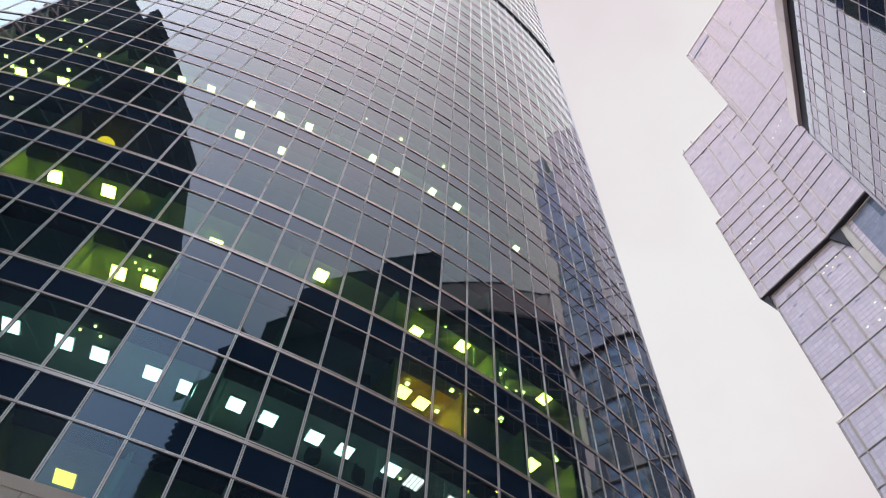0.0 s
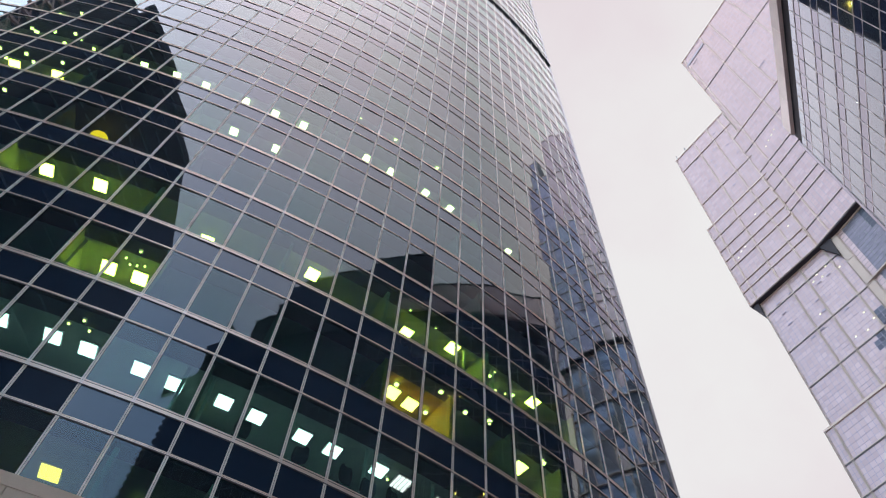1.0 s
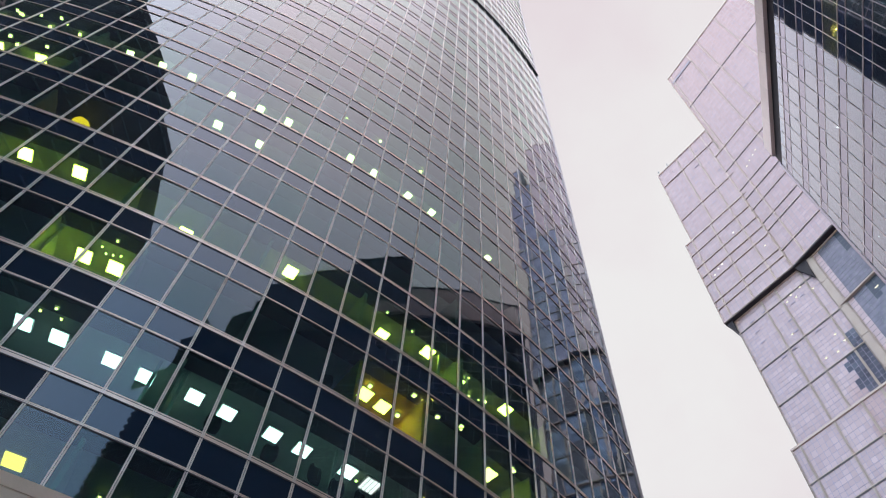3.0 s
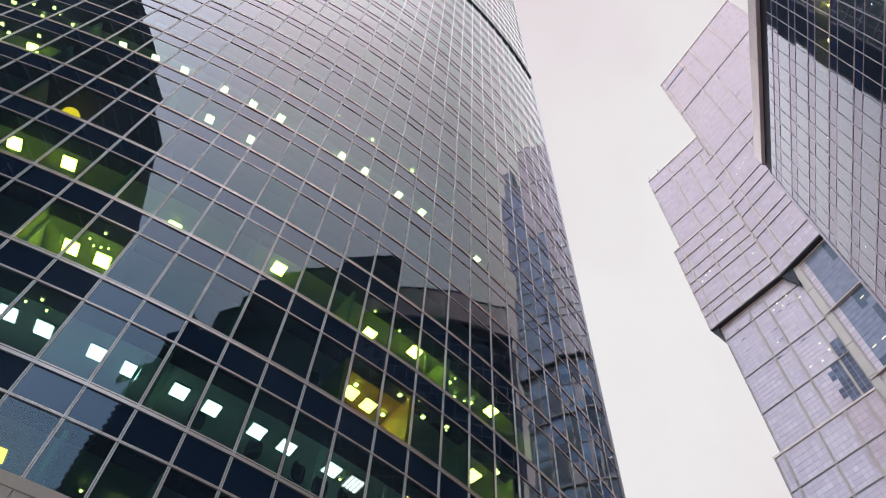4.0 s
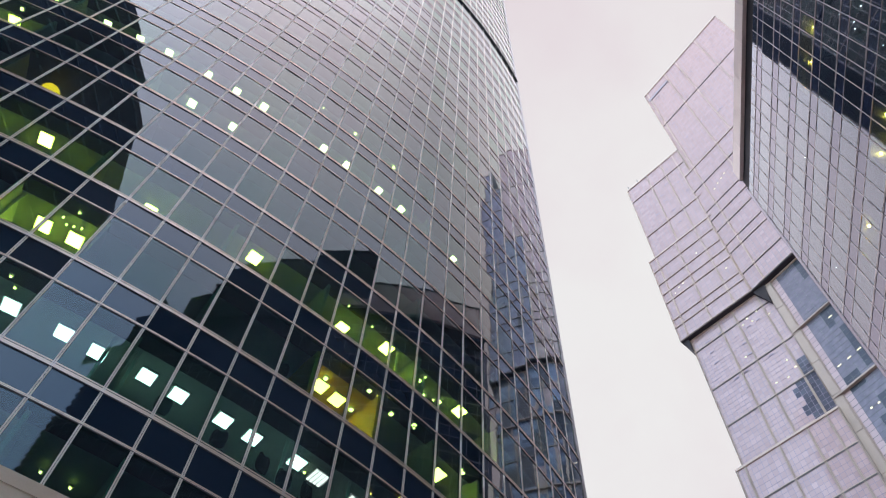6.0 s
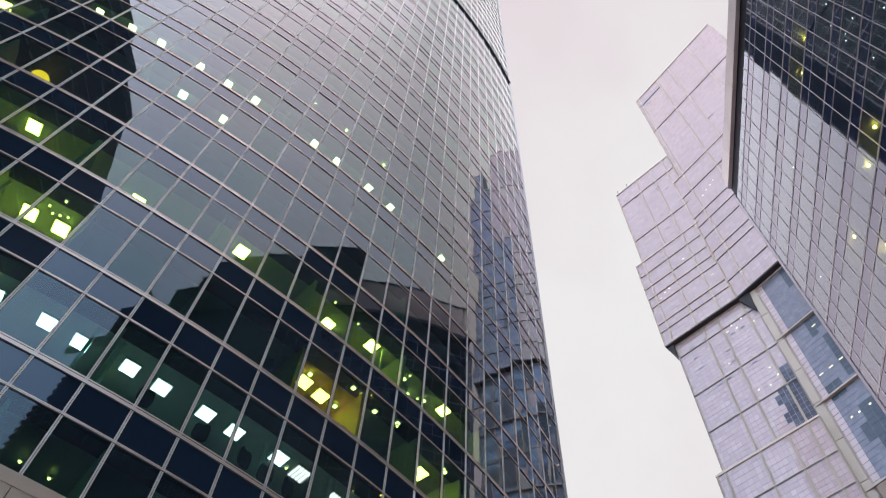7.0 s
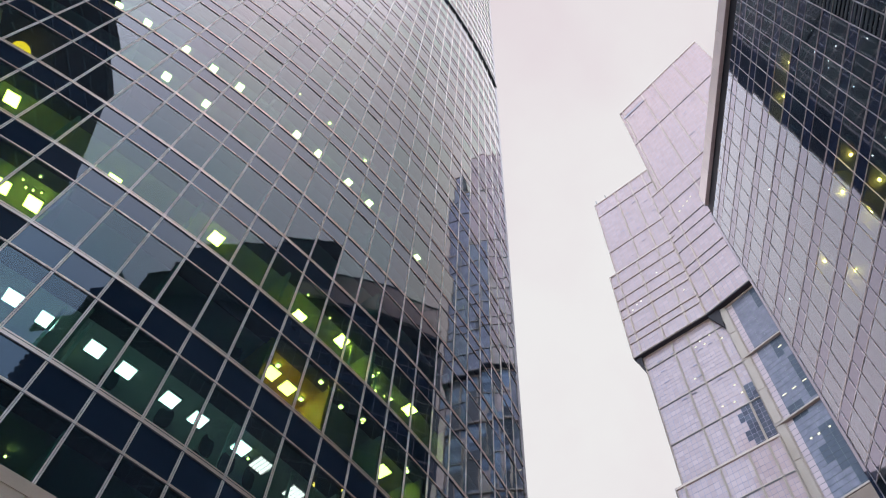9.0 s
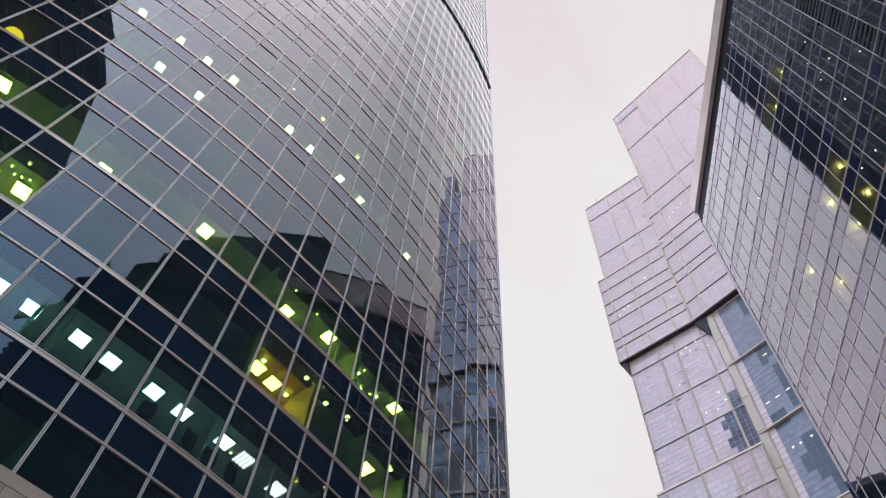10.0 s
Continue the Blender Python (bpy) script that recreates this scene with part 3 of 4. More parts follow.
TINY = [(-0.95, 1, 0.77), (-0.82, 1, 0.97), (-0.66, 1, 0.35), (-0.65, 1, 0.91), (-0.47, 1, 0.83), (-1.01, 0, 0.63), (-0.72, 0, 0.35), (-0.57, 0, 0.64), (2.23, 0, 2.04),
        (2.47, -1, 1.82), (1.86, -1, 1.77), (6.53, 2, 0.4), (6.84, 0, 1.28), (11.32, 1, 0.3), (10.72, 2, 1.25), (9.36, 1, 0.3), (7.5, 2, 0.5), (9.9, 2, 0.7), (3.2, 6, 0.6), (9.4, 6, 0.7)]
for src, rows in ((amber, [(0.15, -1, 1.95)]), (gold, [(6.7, 1, 1.44, 0.03), (7.32, 1, 1.49, 0.03)]), (louvred, [(11.16, 1, 1.31)]), (louvred_cool, [(7.27, 0, 1.35), (8.4, 0, 1.4)]), (cool, COOL), (warm, WARM), (pale, HIGH), (small, [(*s, 0.12) for s in SPOTS]), (tiny, [(*s, 0.2) for s in TINY])):
    for i, row in enumerate(rows):
        if i == 0:
            src.matrix_basis = lamp_pose(*row)
        else:
            copy_thing(src, lamp_pose(*row))

# yellow dome lamp hung behind the glass
dome = thing("dome_lamp", lamp_pose(-4.0, 3, 1.1), "yellow dome lamp hanging under an office ceiling", "lamp")
g = Geo()
rings = [(0.37 * math.sin(radians(u)), -0.75 + 0.34 * math.cos(radians(u))) for u in (0.2, 20, 38, 55, 70, 82, 90)]
vs = [(r * math.cos(radians(20 * i)), r * math.sin(radians(20 * i)), z) for r, z in rings for i in range(18)]
fs = [(18 * j + i, 18 * j + 18 + i, 18 * j + 18 + (i + 1) % 18, 18 * j + (i + 1) % 18) for j in range(6) for i in range(18)]
g.add(vs, fs)
part("shade", g.mesh("shade", YELLOW_LAMP), dome, "glowing yellow shade")
part("rod", Geo().chamfer_box(-0.012, 0.012, -0.012, 0.012, -0.42, 0.0, 0.004).mesh("rod", STEEL), dome)


# office chairs pushed up to the windows
def office_chair():
    ob = thing("office_chair", Matrix(), "black office chair standing against the office window", "chair", "office chairs")
    g = Geo()
    cols = [(-0.23, 0.06), (-0.12, 0.015), (0.0, 0.0), (0.12, 0.015), (0.23, 0.06)]
    rows = [(0.52, 0.19), (0.66, 0.23), (0.9, 0.225), (1.04, 0.20), (1.12, 0.13)]
    for side in (0.0, 0.05):
        g.v += [(y + side, x / 0.23 * h, z) for z, h in rows for x, y in cols]
    for j in range(4):
        for i in range(4):
            a = 5 * j + i
            g.f += [(a, a + 5, a + 6, a + 1), (25 + a, 26 + a, 31 + a, 30 + a)]
    rim = [0, 1, 2, 3, 4, 9, 14, 19, 24, 23, 22, 21, 20, 15, 10, 5]
    g.f += [(rim[i], rim[(i + 1) % 16], 25 + rim[(i + 1) % 16], 25 + rim[i]) for i in range(16)]
    g.s = [0] * len(g.f)
    part("backrest", g.mesh("backrest", ALU_DARK), ob)
    part("seat", Geo().prism([(-0.48, -0.18), (-0.42, -0.23), (-0.08, -0.23), (-0.02, -0.18), (-0.02, 0.18), (-0.08, 0.23), (-0.42, 0.23), (-0.48, 0.18)], 0.43, 0.50).mesh("seat", ALU_DARK), ob)
    part("post", Geo().chamfer_box(-0.28, -0.22, -0.03, 0.03, 0.07, 0.43, 0.01).mesh("post", STEEL), ob)
    part("back_bracket", Geo().box(-0.2, 0.06, -0.03, 0.03, 0.40, 0.43).mesh("back_bracket", STEEL), ob)
    leg = Geo().box(0.0, 0.30, -0.02, 0.02, 0.03, 0.08).mesh("leg", STEEL)
    for i in range(5):
        part("leg", leg, ob, "", pose(-0.25, 0, 0, 0, 0, 72 * i + 20))
    return ob


def chair_pose(m, k, depth, turn):
    a, r = angle(m), TR - depth
    return pose(TC[0] + r * math.cos(a), TC[1] + r * math.sin(a), level(k) + 0.022, 0, 0, math.degrees(a) + turn)


chair = office_chair()
for i, row in enumerate(((3.1, 0, 0.35, 10), (4.45, 0, 0.4, -25), (5.45, 0, 0.35, 15), (6.05, 0, 0.42, -10), (6.6, 0, 0.38, 20), (5.2, 1, 0.4, 0))):
    if i == 0:
        chair.matrix_basis = chair_pose(*row)
    else:
        copy_thing(chair, chair_pose(*row))

# ---- flat glass office building ----
RAZ, RD = 14.6, 19.4
rd = Vector((math.sin(radians(RAZ)), math.cos(radians(RAZ)), 0))
rn = Vector((rd.y, -rd.x, 0))
RM = basis(rn * RD, -rd, rn)          # local x runs back past the camera, y into the building
RW, RH = 0.0605 * RD, 0.19014 * RD
RX0 = -0.717 * RD                     # a mullion
R_END, R_START = -1.605 * RD, 23.8    # corner seen beside the far skyscraper, and the other end
R_TOP = EYE + 3.268 * RD                 # top of the glass; the coping stands above it
G_TOP = R_TOP - 0.38                      # the glazing ends below a near-black strip of painted shade
RF0 = EYE + 3.1886 * RD                   # the uppermost floor line
RSP = 0.0627 * RD
RS = RD / 22.0
block = thing("office_building", RM, "flat mirror-glass office building with beige roof coping", "building")
i0, i1 = math.ceil((R_END - RX0) / RW), math.floor((R_START - RX0) / RW)
xs = [R_END] + [RX0 + RW * i for i in range(i0, i1 + 1)] + [R_START]
zs = [RF0 - RH * j for j in range(0, 18)]


def flat_pane(w, h, mats):
    g = Geo()
    g.box(0.03, w - 0.03, 0, 0.02, 0, h, 1)
    g.s[2] = 0
    return g.mesh("pane", *mats)


def tilt(r):
    return Euler((r.gauss(0, 0.0026), 0, r.gauss(0, 0.0026))).to_matrix().to_4x4()


rr = random.Random(8)
pv, ps = flat_pane(RW, RH - RSP - 0.12, (GLASS_R, GLASS_BACK)), flat_pane(RW, RSP - 0.12, (SPANDREL_R, ALU_DARK))
rest = {"v": Geo(), "s": Geo(), "dark": Geo()}
DARKENED_BAYS = -7.0                      # past here panes and coping are darkened, the mirrored tower put into colour
made = 0
for j, z in enumerate(zs):
    for i in range(len(xs) - 1):
        w = xs[i + 1] - xs[i]
        for key, me, zz, h in (("s", ps, z - RSP + 0.06, RSP - 0.12), ("v", pv, z - RH + 0.06, RH - RSP - 0.12)):
            p = Matrix.Translation((xs[i], 0, zz)) @ tilt(rr)
            if abs(w - RW) < 0.01 and -31 < xs[i] < -11.5 and 2 <= j <= 10 and made < 300:
                part("pane" if key == "v" else "spandrel_pane", me, block, "", p)
                made += 1
            else:
                q = Geo().box(0.03, w - 0.03, 0, 0.02, 0, h)
                rest["dark" if xs[i] > DARKENED_BAYS else key].add([p @ Vector(v) for v in q.v], q.f)
top_h = G_TOP - RF0
for i in range(len(xs) - 1):
    q = Geo().box(xs[i] + 0.03, xs[i + 1] - 0.03, 0, 0.02, RF0 + 0.06, RF0 + top_h)
    rest["dark" if xs[i] > DARKENED_BAYS else "v"].add(q.v, q.f)
part("other_panes", rest["v"].mesh("other_panes", GLASS_R), block, "mirror-coated vision glass", kind="stuff")
part("dark_panes", rest["dark"].mesh("dark_panes", DARK_GLASS), block, "rear bay glass darkened to match its reflection", kind="stuff")
part("spandrel_glazing", rest["s"].mesh("spandrel_glazing", SPANDREL_R), block, "dark spandrel glass", kind="stuff")

g = Geo().chamfer_box(-0.024, 0.024, -0.035, 0.05, 0, G_TOP, 0.008)
rm = g.mesh("mullion", BRONZE_PALE)
for x in xs:
    part("mullion", rm, block, "", pose(x, 0, 0))


def flat_floor_transom():
    g = Geo()
    g.box(R_END, R_START, -0.028, 0.05, -0.05, 0.0, 0)
    g.box(R_END, R_START, -0.012, 0.05, 0.0, 0.04, 1)
    g.box(R_END, R_START, -0.028, 0.05, 0.04, 0.09, 0)
    return g.mesh("floor_transom", BRONZE, ALU_DARK)


rf, rs = flat_floor_transom(), Geo().box(R_END, R_START, -0.022, 0.05, -0.026, 0.026).mesh("slim_transom", BRONZE)
for z in zs:
    part("floor_transom", rf, block, "", pose(0, 0, z))
    part("slim_transom", rs, block, "", pose(0, 0, z - RSP))
slab = Geo().box(R_END + 0.1, R_START - 0.1, 0.12, 9.0, -RSP + 0.02, 0.02).mesh("floor_slab", CEILING)
for z in zs:
    part("floor_slab", slab, block, "", pose(0, 0, z))
part("core_wall", Geo().box(R_END + 0.1, R_START - 0.1, 9.0, 9.4, 0, R_TOP).mesh("core_wall", OFFICE), block)
rp = Geo().box(-0.06, 0.06, 0.3, 9.0, -RH + 0.02, -RSP + 0.02).mesh("partition", OFFICE)
for z in zs[:12]:
    i = 1
    while i < len(xs) - 1:
        part("partition", rp, block, "", pose(xs[i], 0, z))
        i += rr.choice((2, 3, 4, 5))
# end walls, back, roof, coping
part("end_wall", Geo().box(R_END - 0.3, R_END, -0.05, 24, 0, R_TOP).mesh("end_wall", SPANDREL_R), block, "mirror-glass end wall")
part("end_wall", Geo().box(R_START, R_START + 0.3, -0.05, 24, 0, R_TOP).mesh("end_wall", PANEL), block)
part("back_wall", Geo().box(R_END, R_START, 24, 24.4, 0, R_TOP).mesh("back_wall", PANEL), block)
part("roof", Geo().box(R_END - 0.3, R_START + 0.3, 0.0, 24.4, R_TOP + 2.2, R_TOP + 2.6).mesh("roof", ROOFING), block)
# shade below the coping, put into the strip's near-black colour
part("roof_recess", Geo().box(R_END, R_START, 0.02, 0.3, G_TOP, R_TOP + 2.2).mesh("roof_recess", FAR_SOFFIT), block, "near-black strip painted as shade under the coping")
fascia = Geo().box(0.012, 2.988, -0.32, 0.0, R_TOP + 1.27, R_TOP + 3.36).mesh("coping", COPING)
# unseen rear coping, its dark reflection put into the colour
darkened_fascia = Geo().box(0.012, 2.988, -0.32, 0.0, R_TOP + 1.27, R_TOP + 3.36).mesh("coping", DARK_WALL)
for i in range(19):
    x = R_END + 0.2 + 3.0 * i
    part("coping", darkened_fascia if x > DARKENED_BAYS else fascia, block, "roof coping darkened to match its reflection" if x > DARKENED_BAYS else "beige metal roof coping", pose(x, 0, 0))
for x0, x1, y0, dz, mat in ((-11.7, 9.6, 0.8, 14.4, DARK_WALL), (9.6, 12.9, 0.8, 12.6, DARK_WALL), (12.9, 15.2, 0.8, 10.3, DARK_WALL), (18.4, 23.6, 0.8, 10.6, DARK_WALL), (9.7, R_START - 0.4, 2.5, 9.6, DARK_WALL), (R_END + 0.6, -11.8, 2.5, 10.5, COPING)):
    part("penthouse", Geo().box(x0, x1, y0, 18.0 - 0.1 * dz, R_TOP + 2.6, R_TOP + dz).mesh("penthouse", mat), block, "dark roof plant room" if mat is DARK_WALL else "beige screen round the roof plant")
    part("penthouse_trim", Geo().box(x0 - 0.1, x1 + 0.1, y0 - 0.1, 18.1 - 0.1 * dz, R_TOP + dz, R_TOP + dz + 0.2).mesh("penthouse_trim", ALU_DARK), block)
ledge = Geo().box(R_START, R_START + 0.42, -0.25, 1.2, -0.3, 0.0).mesh("ledge", ALU_DARK)
for j in range(64):
    part("ledge", ledge, block, "", pose(0, 0, RF0 - RH * j / 4 + 2))


def downlight(mat, size=1.0, label="round recessed yellow downlight in an office ceiling"):
    ob = thing("downlight", Matrix(), label, "ceiling light", "downlights")
    ring = [(math.cos(radians(30 * i)), math.sin(radians(30 * i))) for i in range(12)]
    part("rim", Geo().prism([(0.10 * size * x, 0.10 * size * y) for x, y in ring], -0.02, 0.0).mesh("rim", CEILING), ob)
    part("lens", Geo().prism([(0.07 * size * x, 0.07 * size * y) for x, y in ring], -0.02 - 0.11 * size, -0.021).mesh("lens", mat), ob, "glowing lens")
    return ob


SPOT = [(16.59, 2, 1.0), (19.24, 2, 1.0), (19.12, 5, 0.87), (19.05, 6, 0.78), (21.67, 5, 0.79), (21.15, 6, 0.68), (26.8, 5, 0.5), (25.14, 6, 0.52), (23.6, 8, 0.6), (27.5, 8, 0.6), (13.4, 7, 0.6)]
TWINKLE = [(14.24, 1, 0.95), (11.76, 3, 1.42), (11.6, 3, 1.25), (13.26, 3, 0.58), (9.91, 5, 0.23), (12.66, 4, 0.81), (13.31, 4, 0.61), (14.77, 3, 1.03), (14.26, 4, 0.29), (14.71, 4, 0.37),
           (15.15, 4, 1.24), (14.72, 5, 0.27), (11.81, 5, 0.52), (12.02, 5, 1.57), (12.96, 5, 1.41), (17.54, 6, 0.05), (16.45, 6, 0.65), (27.04, 2, 0.88), (29.29, 4, 0.56), (32.4, 4, 0.43), (16.18, 5, 0.99)]
for src, rows in ((downlight(DOWN_LAMP), SPOT), (downlight(WHITE_LAMP, 0.34, "tiny white downlight in an office ceiling"), TWINKLE)):
    for i, (al, j, deep) in enumerate(rows):
        p = RM @ pose(-(al + 0.55) * RS, max(deep, 0.12) * RS, RF0 - RH * j - RSP - 0.012)
        if i == 0:
            src.matrix_basis = p
        else:
            copy_thing(src, p)

# small lit rooms behind the glass
for a0, a1, j in ((15.4, 21.2, 2), (15.6, 20.3, 5), (15.5, 20.0, 3), (17.9, 20.4, 6), (25.6, 28.4, 5)):
    x0, x1, z = -(a1 + 0.55) * RS, -(a0 + 0.55) * RS, RF0 - RH * j
    for xx in (x0, x1):
        part("room_wall", Geo().box(xx - 0.04, xx + 0.04, 0.12, 1.3, -RH + 0.02, -RSP + 0.02).mesh("room_wall", OFFICE), block, "lit room wall", pose(0, 0, z))
    part("room_wall", Geo().box(x0, x1, 1.3, 1.38, -RH + 0.02, -RSP + 0.02).mesh("room_back", OFFICE), block, "lit room wall", pose(0, 0, z))
    part("room_ceiling", Geo().box(x0, x1, 0.14, 1.29, -RSP - 0.01, -RSP + 0.014).mesh("room_ceiling", CEILING), block, "", pose(0, 0, z))

# dark louvres over the glass of one bay
louvre = Geo().box(RX0 + 3 * RW + 0.04, RX0 + 4 * RW - 0.04, -0.03, -0.006, 0.0, 0.26).mesh("louvre", DARK_WALL)
for i in range(28):
    part("louvre", louvre, block, "dark metal louvre", pose(0, 0, 40.0 + 0.5 * i))

# ---- far skyscraper of stepped blocks ----
FM = (74.9, 87.5)
dl, dr = (math.sin(radians(141.5)), math.cos(radians(141.5)), 0), (math.sin(radians(150)), math.cos(radians(150)), 0)
LM, RMF = basis((*FM, 0), dl, (-dl[1], dl[0], 0)), basis((*FM, 0), dr, (-dr[1], dr[0], 0))
sky = thing("skyscraper", pose(*FM, 0), "tall lilac mirror-glass skyscraper of stepped blocks", "building")
SKY_INV = pose(*FM, 0).inverted()
fr = random.Random(11)


def curtain(name, m, a0, a1, z0, z1, y, depth, piers, bands, label, col=1.25, dark=None, bar=None, dim=None):
    """One block: core, panes row by row, thin glazing bars, piers and floor bands. Heights are above the eye."""
    body = part(name, Geo().box(a0, a1, y + 0.3, y + depth, z0 + EYE, z1 + EYE).mesh(name, FAR_SHADE), sky, label, SKY_INV @ m)
    panes, bars = Geo(), Geo()
    edges = [a0] + [p for p in piers if a0 < p < a1] + [a1]
    cells = [z0] + [b for b in sorted(bands) if z0 < b < z1] + [z1]
    for x0, x1 in zip(edges, edges[1:]):
        n = max(1, round((x1 - x0) / col))
        w = (x1 - x0) / n
        for b0, b1 in zip(cells, cells[1:]):
            s = max(1, round((b1 - b0) / 4.0))
            h = (b1 - b0) / s
            for j in range(s):
                for i in range(n):
                    for c0, c1, slot in ((0.0, 0.36, 1), (0.36, 0.68, 0), (0.68, 1.0, 0)):
                        t0, t1 = fr.gauss(0, 0.004), fr.gauss(0, 0.004)
                        p0, p1 = x0 + w * i, x0 + w * (i + 1)
                        q0, q1 = b0 + h * (j + c0) + EYE, b0 + h * (j + c1) + EYE
                        k = len(panes.v)
                        ya = y + 0.14
                        panes.v += [(p0, ya + t0, q0), (p1, ya - t0, q0), (p1, ya - t0 + t1, q1), (p0, ya + t0 + t1, q1),
                                    (p0, ya + 0.1, q0), (p1, ya + 0.1, q0), (p1, ya + 0.1, q1), (p0, ya + 0.1, q1)]
                        panes.f += [(k, k + 1, k + 2, k + 3), (k, k + 4, k + 5, k + 1), (k + 1, k + 5, k + 6, k + 2), (k + 2, k + 6, k + 7, k + 3), (k + 3, k + 7, k + 4, k)]
                        panes.s += [int(dark((p0 + p1) / 2, (q0 + q1) / 2 - EYE)) or slot if dark else slot] * 5
                for c in (0.0, 0.36, 0.68):
                    zz = b0 + h * (j + c) + EYE
                    bars.box(x0, x1, y + 0.12, y + 0.16, zz - 0.03, zz + (0.05 if c == 0.0 else 0.03))
            for i in range(1, n):
                half = 0.035 if bar else 0.055
                bars.box(x0 + w * i - half, x0 + w * i + half, y + 0.122, y + 0.16, b0 + EYE, b1 + EYE)
    part("panes", panes.mesh("panes", FAR_GLASS, FAR_SPANDREL, dim or FAR_DARK, FAR_DARK), body, "lilac mirror-glass panes", kind="stuff")
    part("glazing_grid", bars.mesh("glazing_grid", bar or FAR_BAR), body, "thin grey glazing bars", kind="stuff")
    for p in edges:
        g = Geo()
        lo, hi = max(a0 - 0.1, p - 0.22), min(a1 + 0.1, p + 0.22)
        g.box(lo, (lo + hi) / 2 - 0.06, y - 0.10, y + 0.3, z0 + EYE, z1 + EYE)
        g.box((lo + hi) / 2 + 0.06, hi, y - 0.10, y + 0.3, z0 + EYE, z1 + EYE)
        g.box((lo + hi) / 2 - 0.06, (lo + hi) / 2 + 0.06, y + 0.02, y + 0.3, z0 + EYE, z1 + EYE)
        part("pier", g.mesh("pier", PIER_STONE if bar else FAR_STONE), body)
    for b in cells[:-1]:
        g = Geo()
        g.box(a0 - 0.1, a1 + 0.1, y - 0.14, y + 0.3, b + 0.08 + EYE, b + 0.22 + EYE, 0)
        # strip below the ledge, its shadow gap put into the colour
        g.box(a0, a1, y - 0.03, y + 0.3, b - (0.08 if bar else 0.01) + EYE, b + 0.08 + EYE, 1)
        part("ledge", g.mesh("ledge", FAR_STONE, PIER_STONE if m is LM and not bar else FAR_SHADE), body)
    part("parapet", Geo().box(a0 - 0.15, a1 + 0.15, y - 0.12, y + 0.5, z1 - 0.25 + EYE, z1 + 0.25 + EYE).mesh("parapet", FAR_STONE), body)
    part("top", Geo().box(a0, a1, y + 0.3, y + depth, z1 + EYE, z1 + 0.3 + EYE).mesh("top", ROOFING), body)
    return body


def hatches(body, y, a0, a1, z0, z1, n):
    """Small vent windows standing ajar."""
    me = Geo().box(-0.58, 0.58, -0.03, 0.03, -0.42, 0.0).mesh("vent_window", FAR_BAR_DARK)
    for _ in range(n):
        x = a0 + 1.25 * round((a1 - a0) / 1.25 * fr.uniform(0.05, 0.95))
        z = z0 + 4.0 * round((z1 - z0) / 4.0 * fr.uniform(0.05, 0.95)) + 2.2
        part("vent_window", me, body, "", pose(x, y + 0.1, z + EYE, -9, 0, 0))


def mirrored_patch(x, z):
    """Panes darkened in the wavy outline of a building's reflection."""
    w = 0.9 * math.sin(z * 1.3) + 0.5 * math.sin(z * 3.1)
    return 2 * (z < 127.2 and x > -3.4 + w or -0.7 < x and z < 132.5 + 2 * w)


def shaft_tone(x, z):
    """Reflected sky blue painted into the side wing, with darker panes low down."""
    w = math.sin(x * 0.8) + math.sin(z * 0.27 + 0.1 * x)
    return 0 if x < 24 else 3 if 164 < z < 196 and 24 < x < 36 and w > 0.35 else 2


# reflections painted into the atrium panes, darker to the right and low down
def atrium_reflection(x, z):
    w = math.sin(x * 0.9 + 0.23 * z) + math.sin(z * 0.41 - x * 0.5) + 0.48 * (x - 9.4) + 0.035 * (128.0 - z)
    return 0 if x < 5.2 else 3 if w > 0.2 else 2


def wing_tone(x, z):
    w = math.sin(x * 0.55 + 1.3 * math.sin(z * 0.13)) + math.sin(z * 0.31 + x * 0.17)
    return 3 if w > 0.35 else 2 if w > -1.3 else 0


upper_left = curtain("upper_block", LM, -18.9, 1.6, 197.0, 243.0, 0.0, 30, (-11.0, -5.4, -0.7), (197.0, 209.5, 233.5), "upper block of lilac mirror glass")
middle_left = curtain("middle_block", LM, -21.0, -0.9, 158.2, 197.0, -0.15, 30, (-18.7, -12.0, -5.4), (163.7, 167.0, 174.8, 179.0, 184.0, 190.5), "middle block with close ledges")
crown = curtain("crown_block", RMF, 2.0, 39.6, 224.6, 298.5, 0.0, 30, (3.3, 12.8, 18.6, 28.6), (264.4,), "tall crown block of lilac mirror glass")
for a0, a1, z1 in ((39.8, 48.0, 268.0), (48.2, 56.0, 290.0)):
    curtain("side_block", RMF, a0, a1, 224.6, z1, 0.0, 22, (), (238.0, 251.0, 264.4), "side block of mirror glass with reflected sky painted in", 1.25, lambda x, z: 2, None, FAR_SKY_TINT)
curtain("shaft_block", RMF, -0.8, 56.0, 158.5, 224.6, -0.1, 30, (3.2, 12.9, 22.0, 31.0, 40.0, 48.0), (165.8, 176.0, 180.0, 188.0, 194.2, 199.5, 213.0), "shaft block with close ledges", 1.25, shaft_tone, None, FAR_SKY_TINT)
lower = curtain("lower_block", LM, -19.2, 1.8, 115.5, 158.0, 1.1, 28, (-11.4, -7.3, -0.7), (127.2, 138.9, 153.0), "recessed lower block of lilac mirror glass", 1.04, mirrored_patch, FAR_BAR_DARK, FAR_DIM)
base = curtain("base_block", LM, -20.4, 1.8, -1.5, 114.9, 0.0, 28, (-18.5, -10.8, -4.8, -0.7), (20, 40, 55, 70, 83, 91, 98.5, 105.9), "base block of lilac mirror glass", 1.04, None, FAR_BAR_DARK)
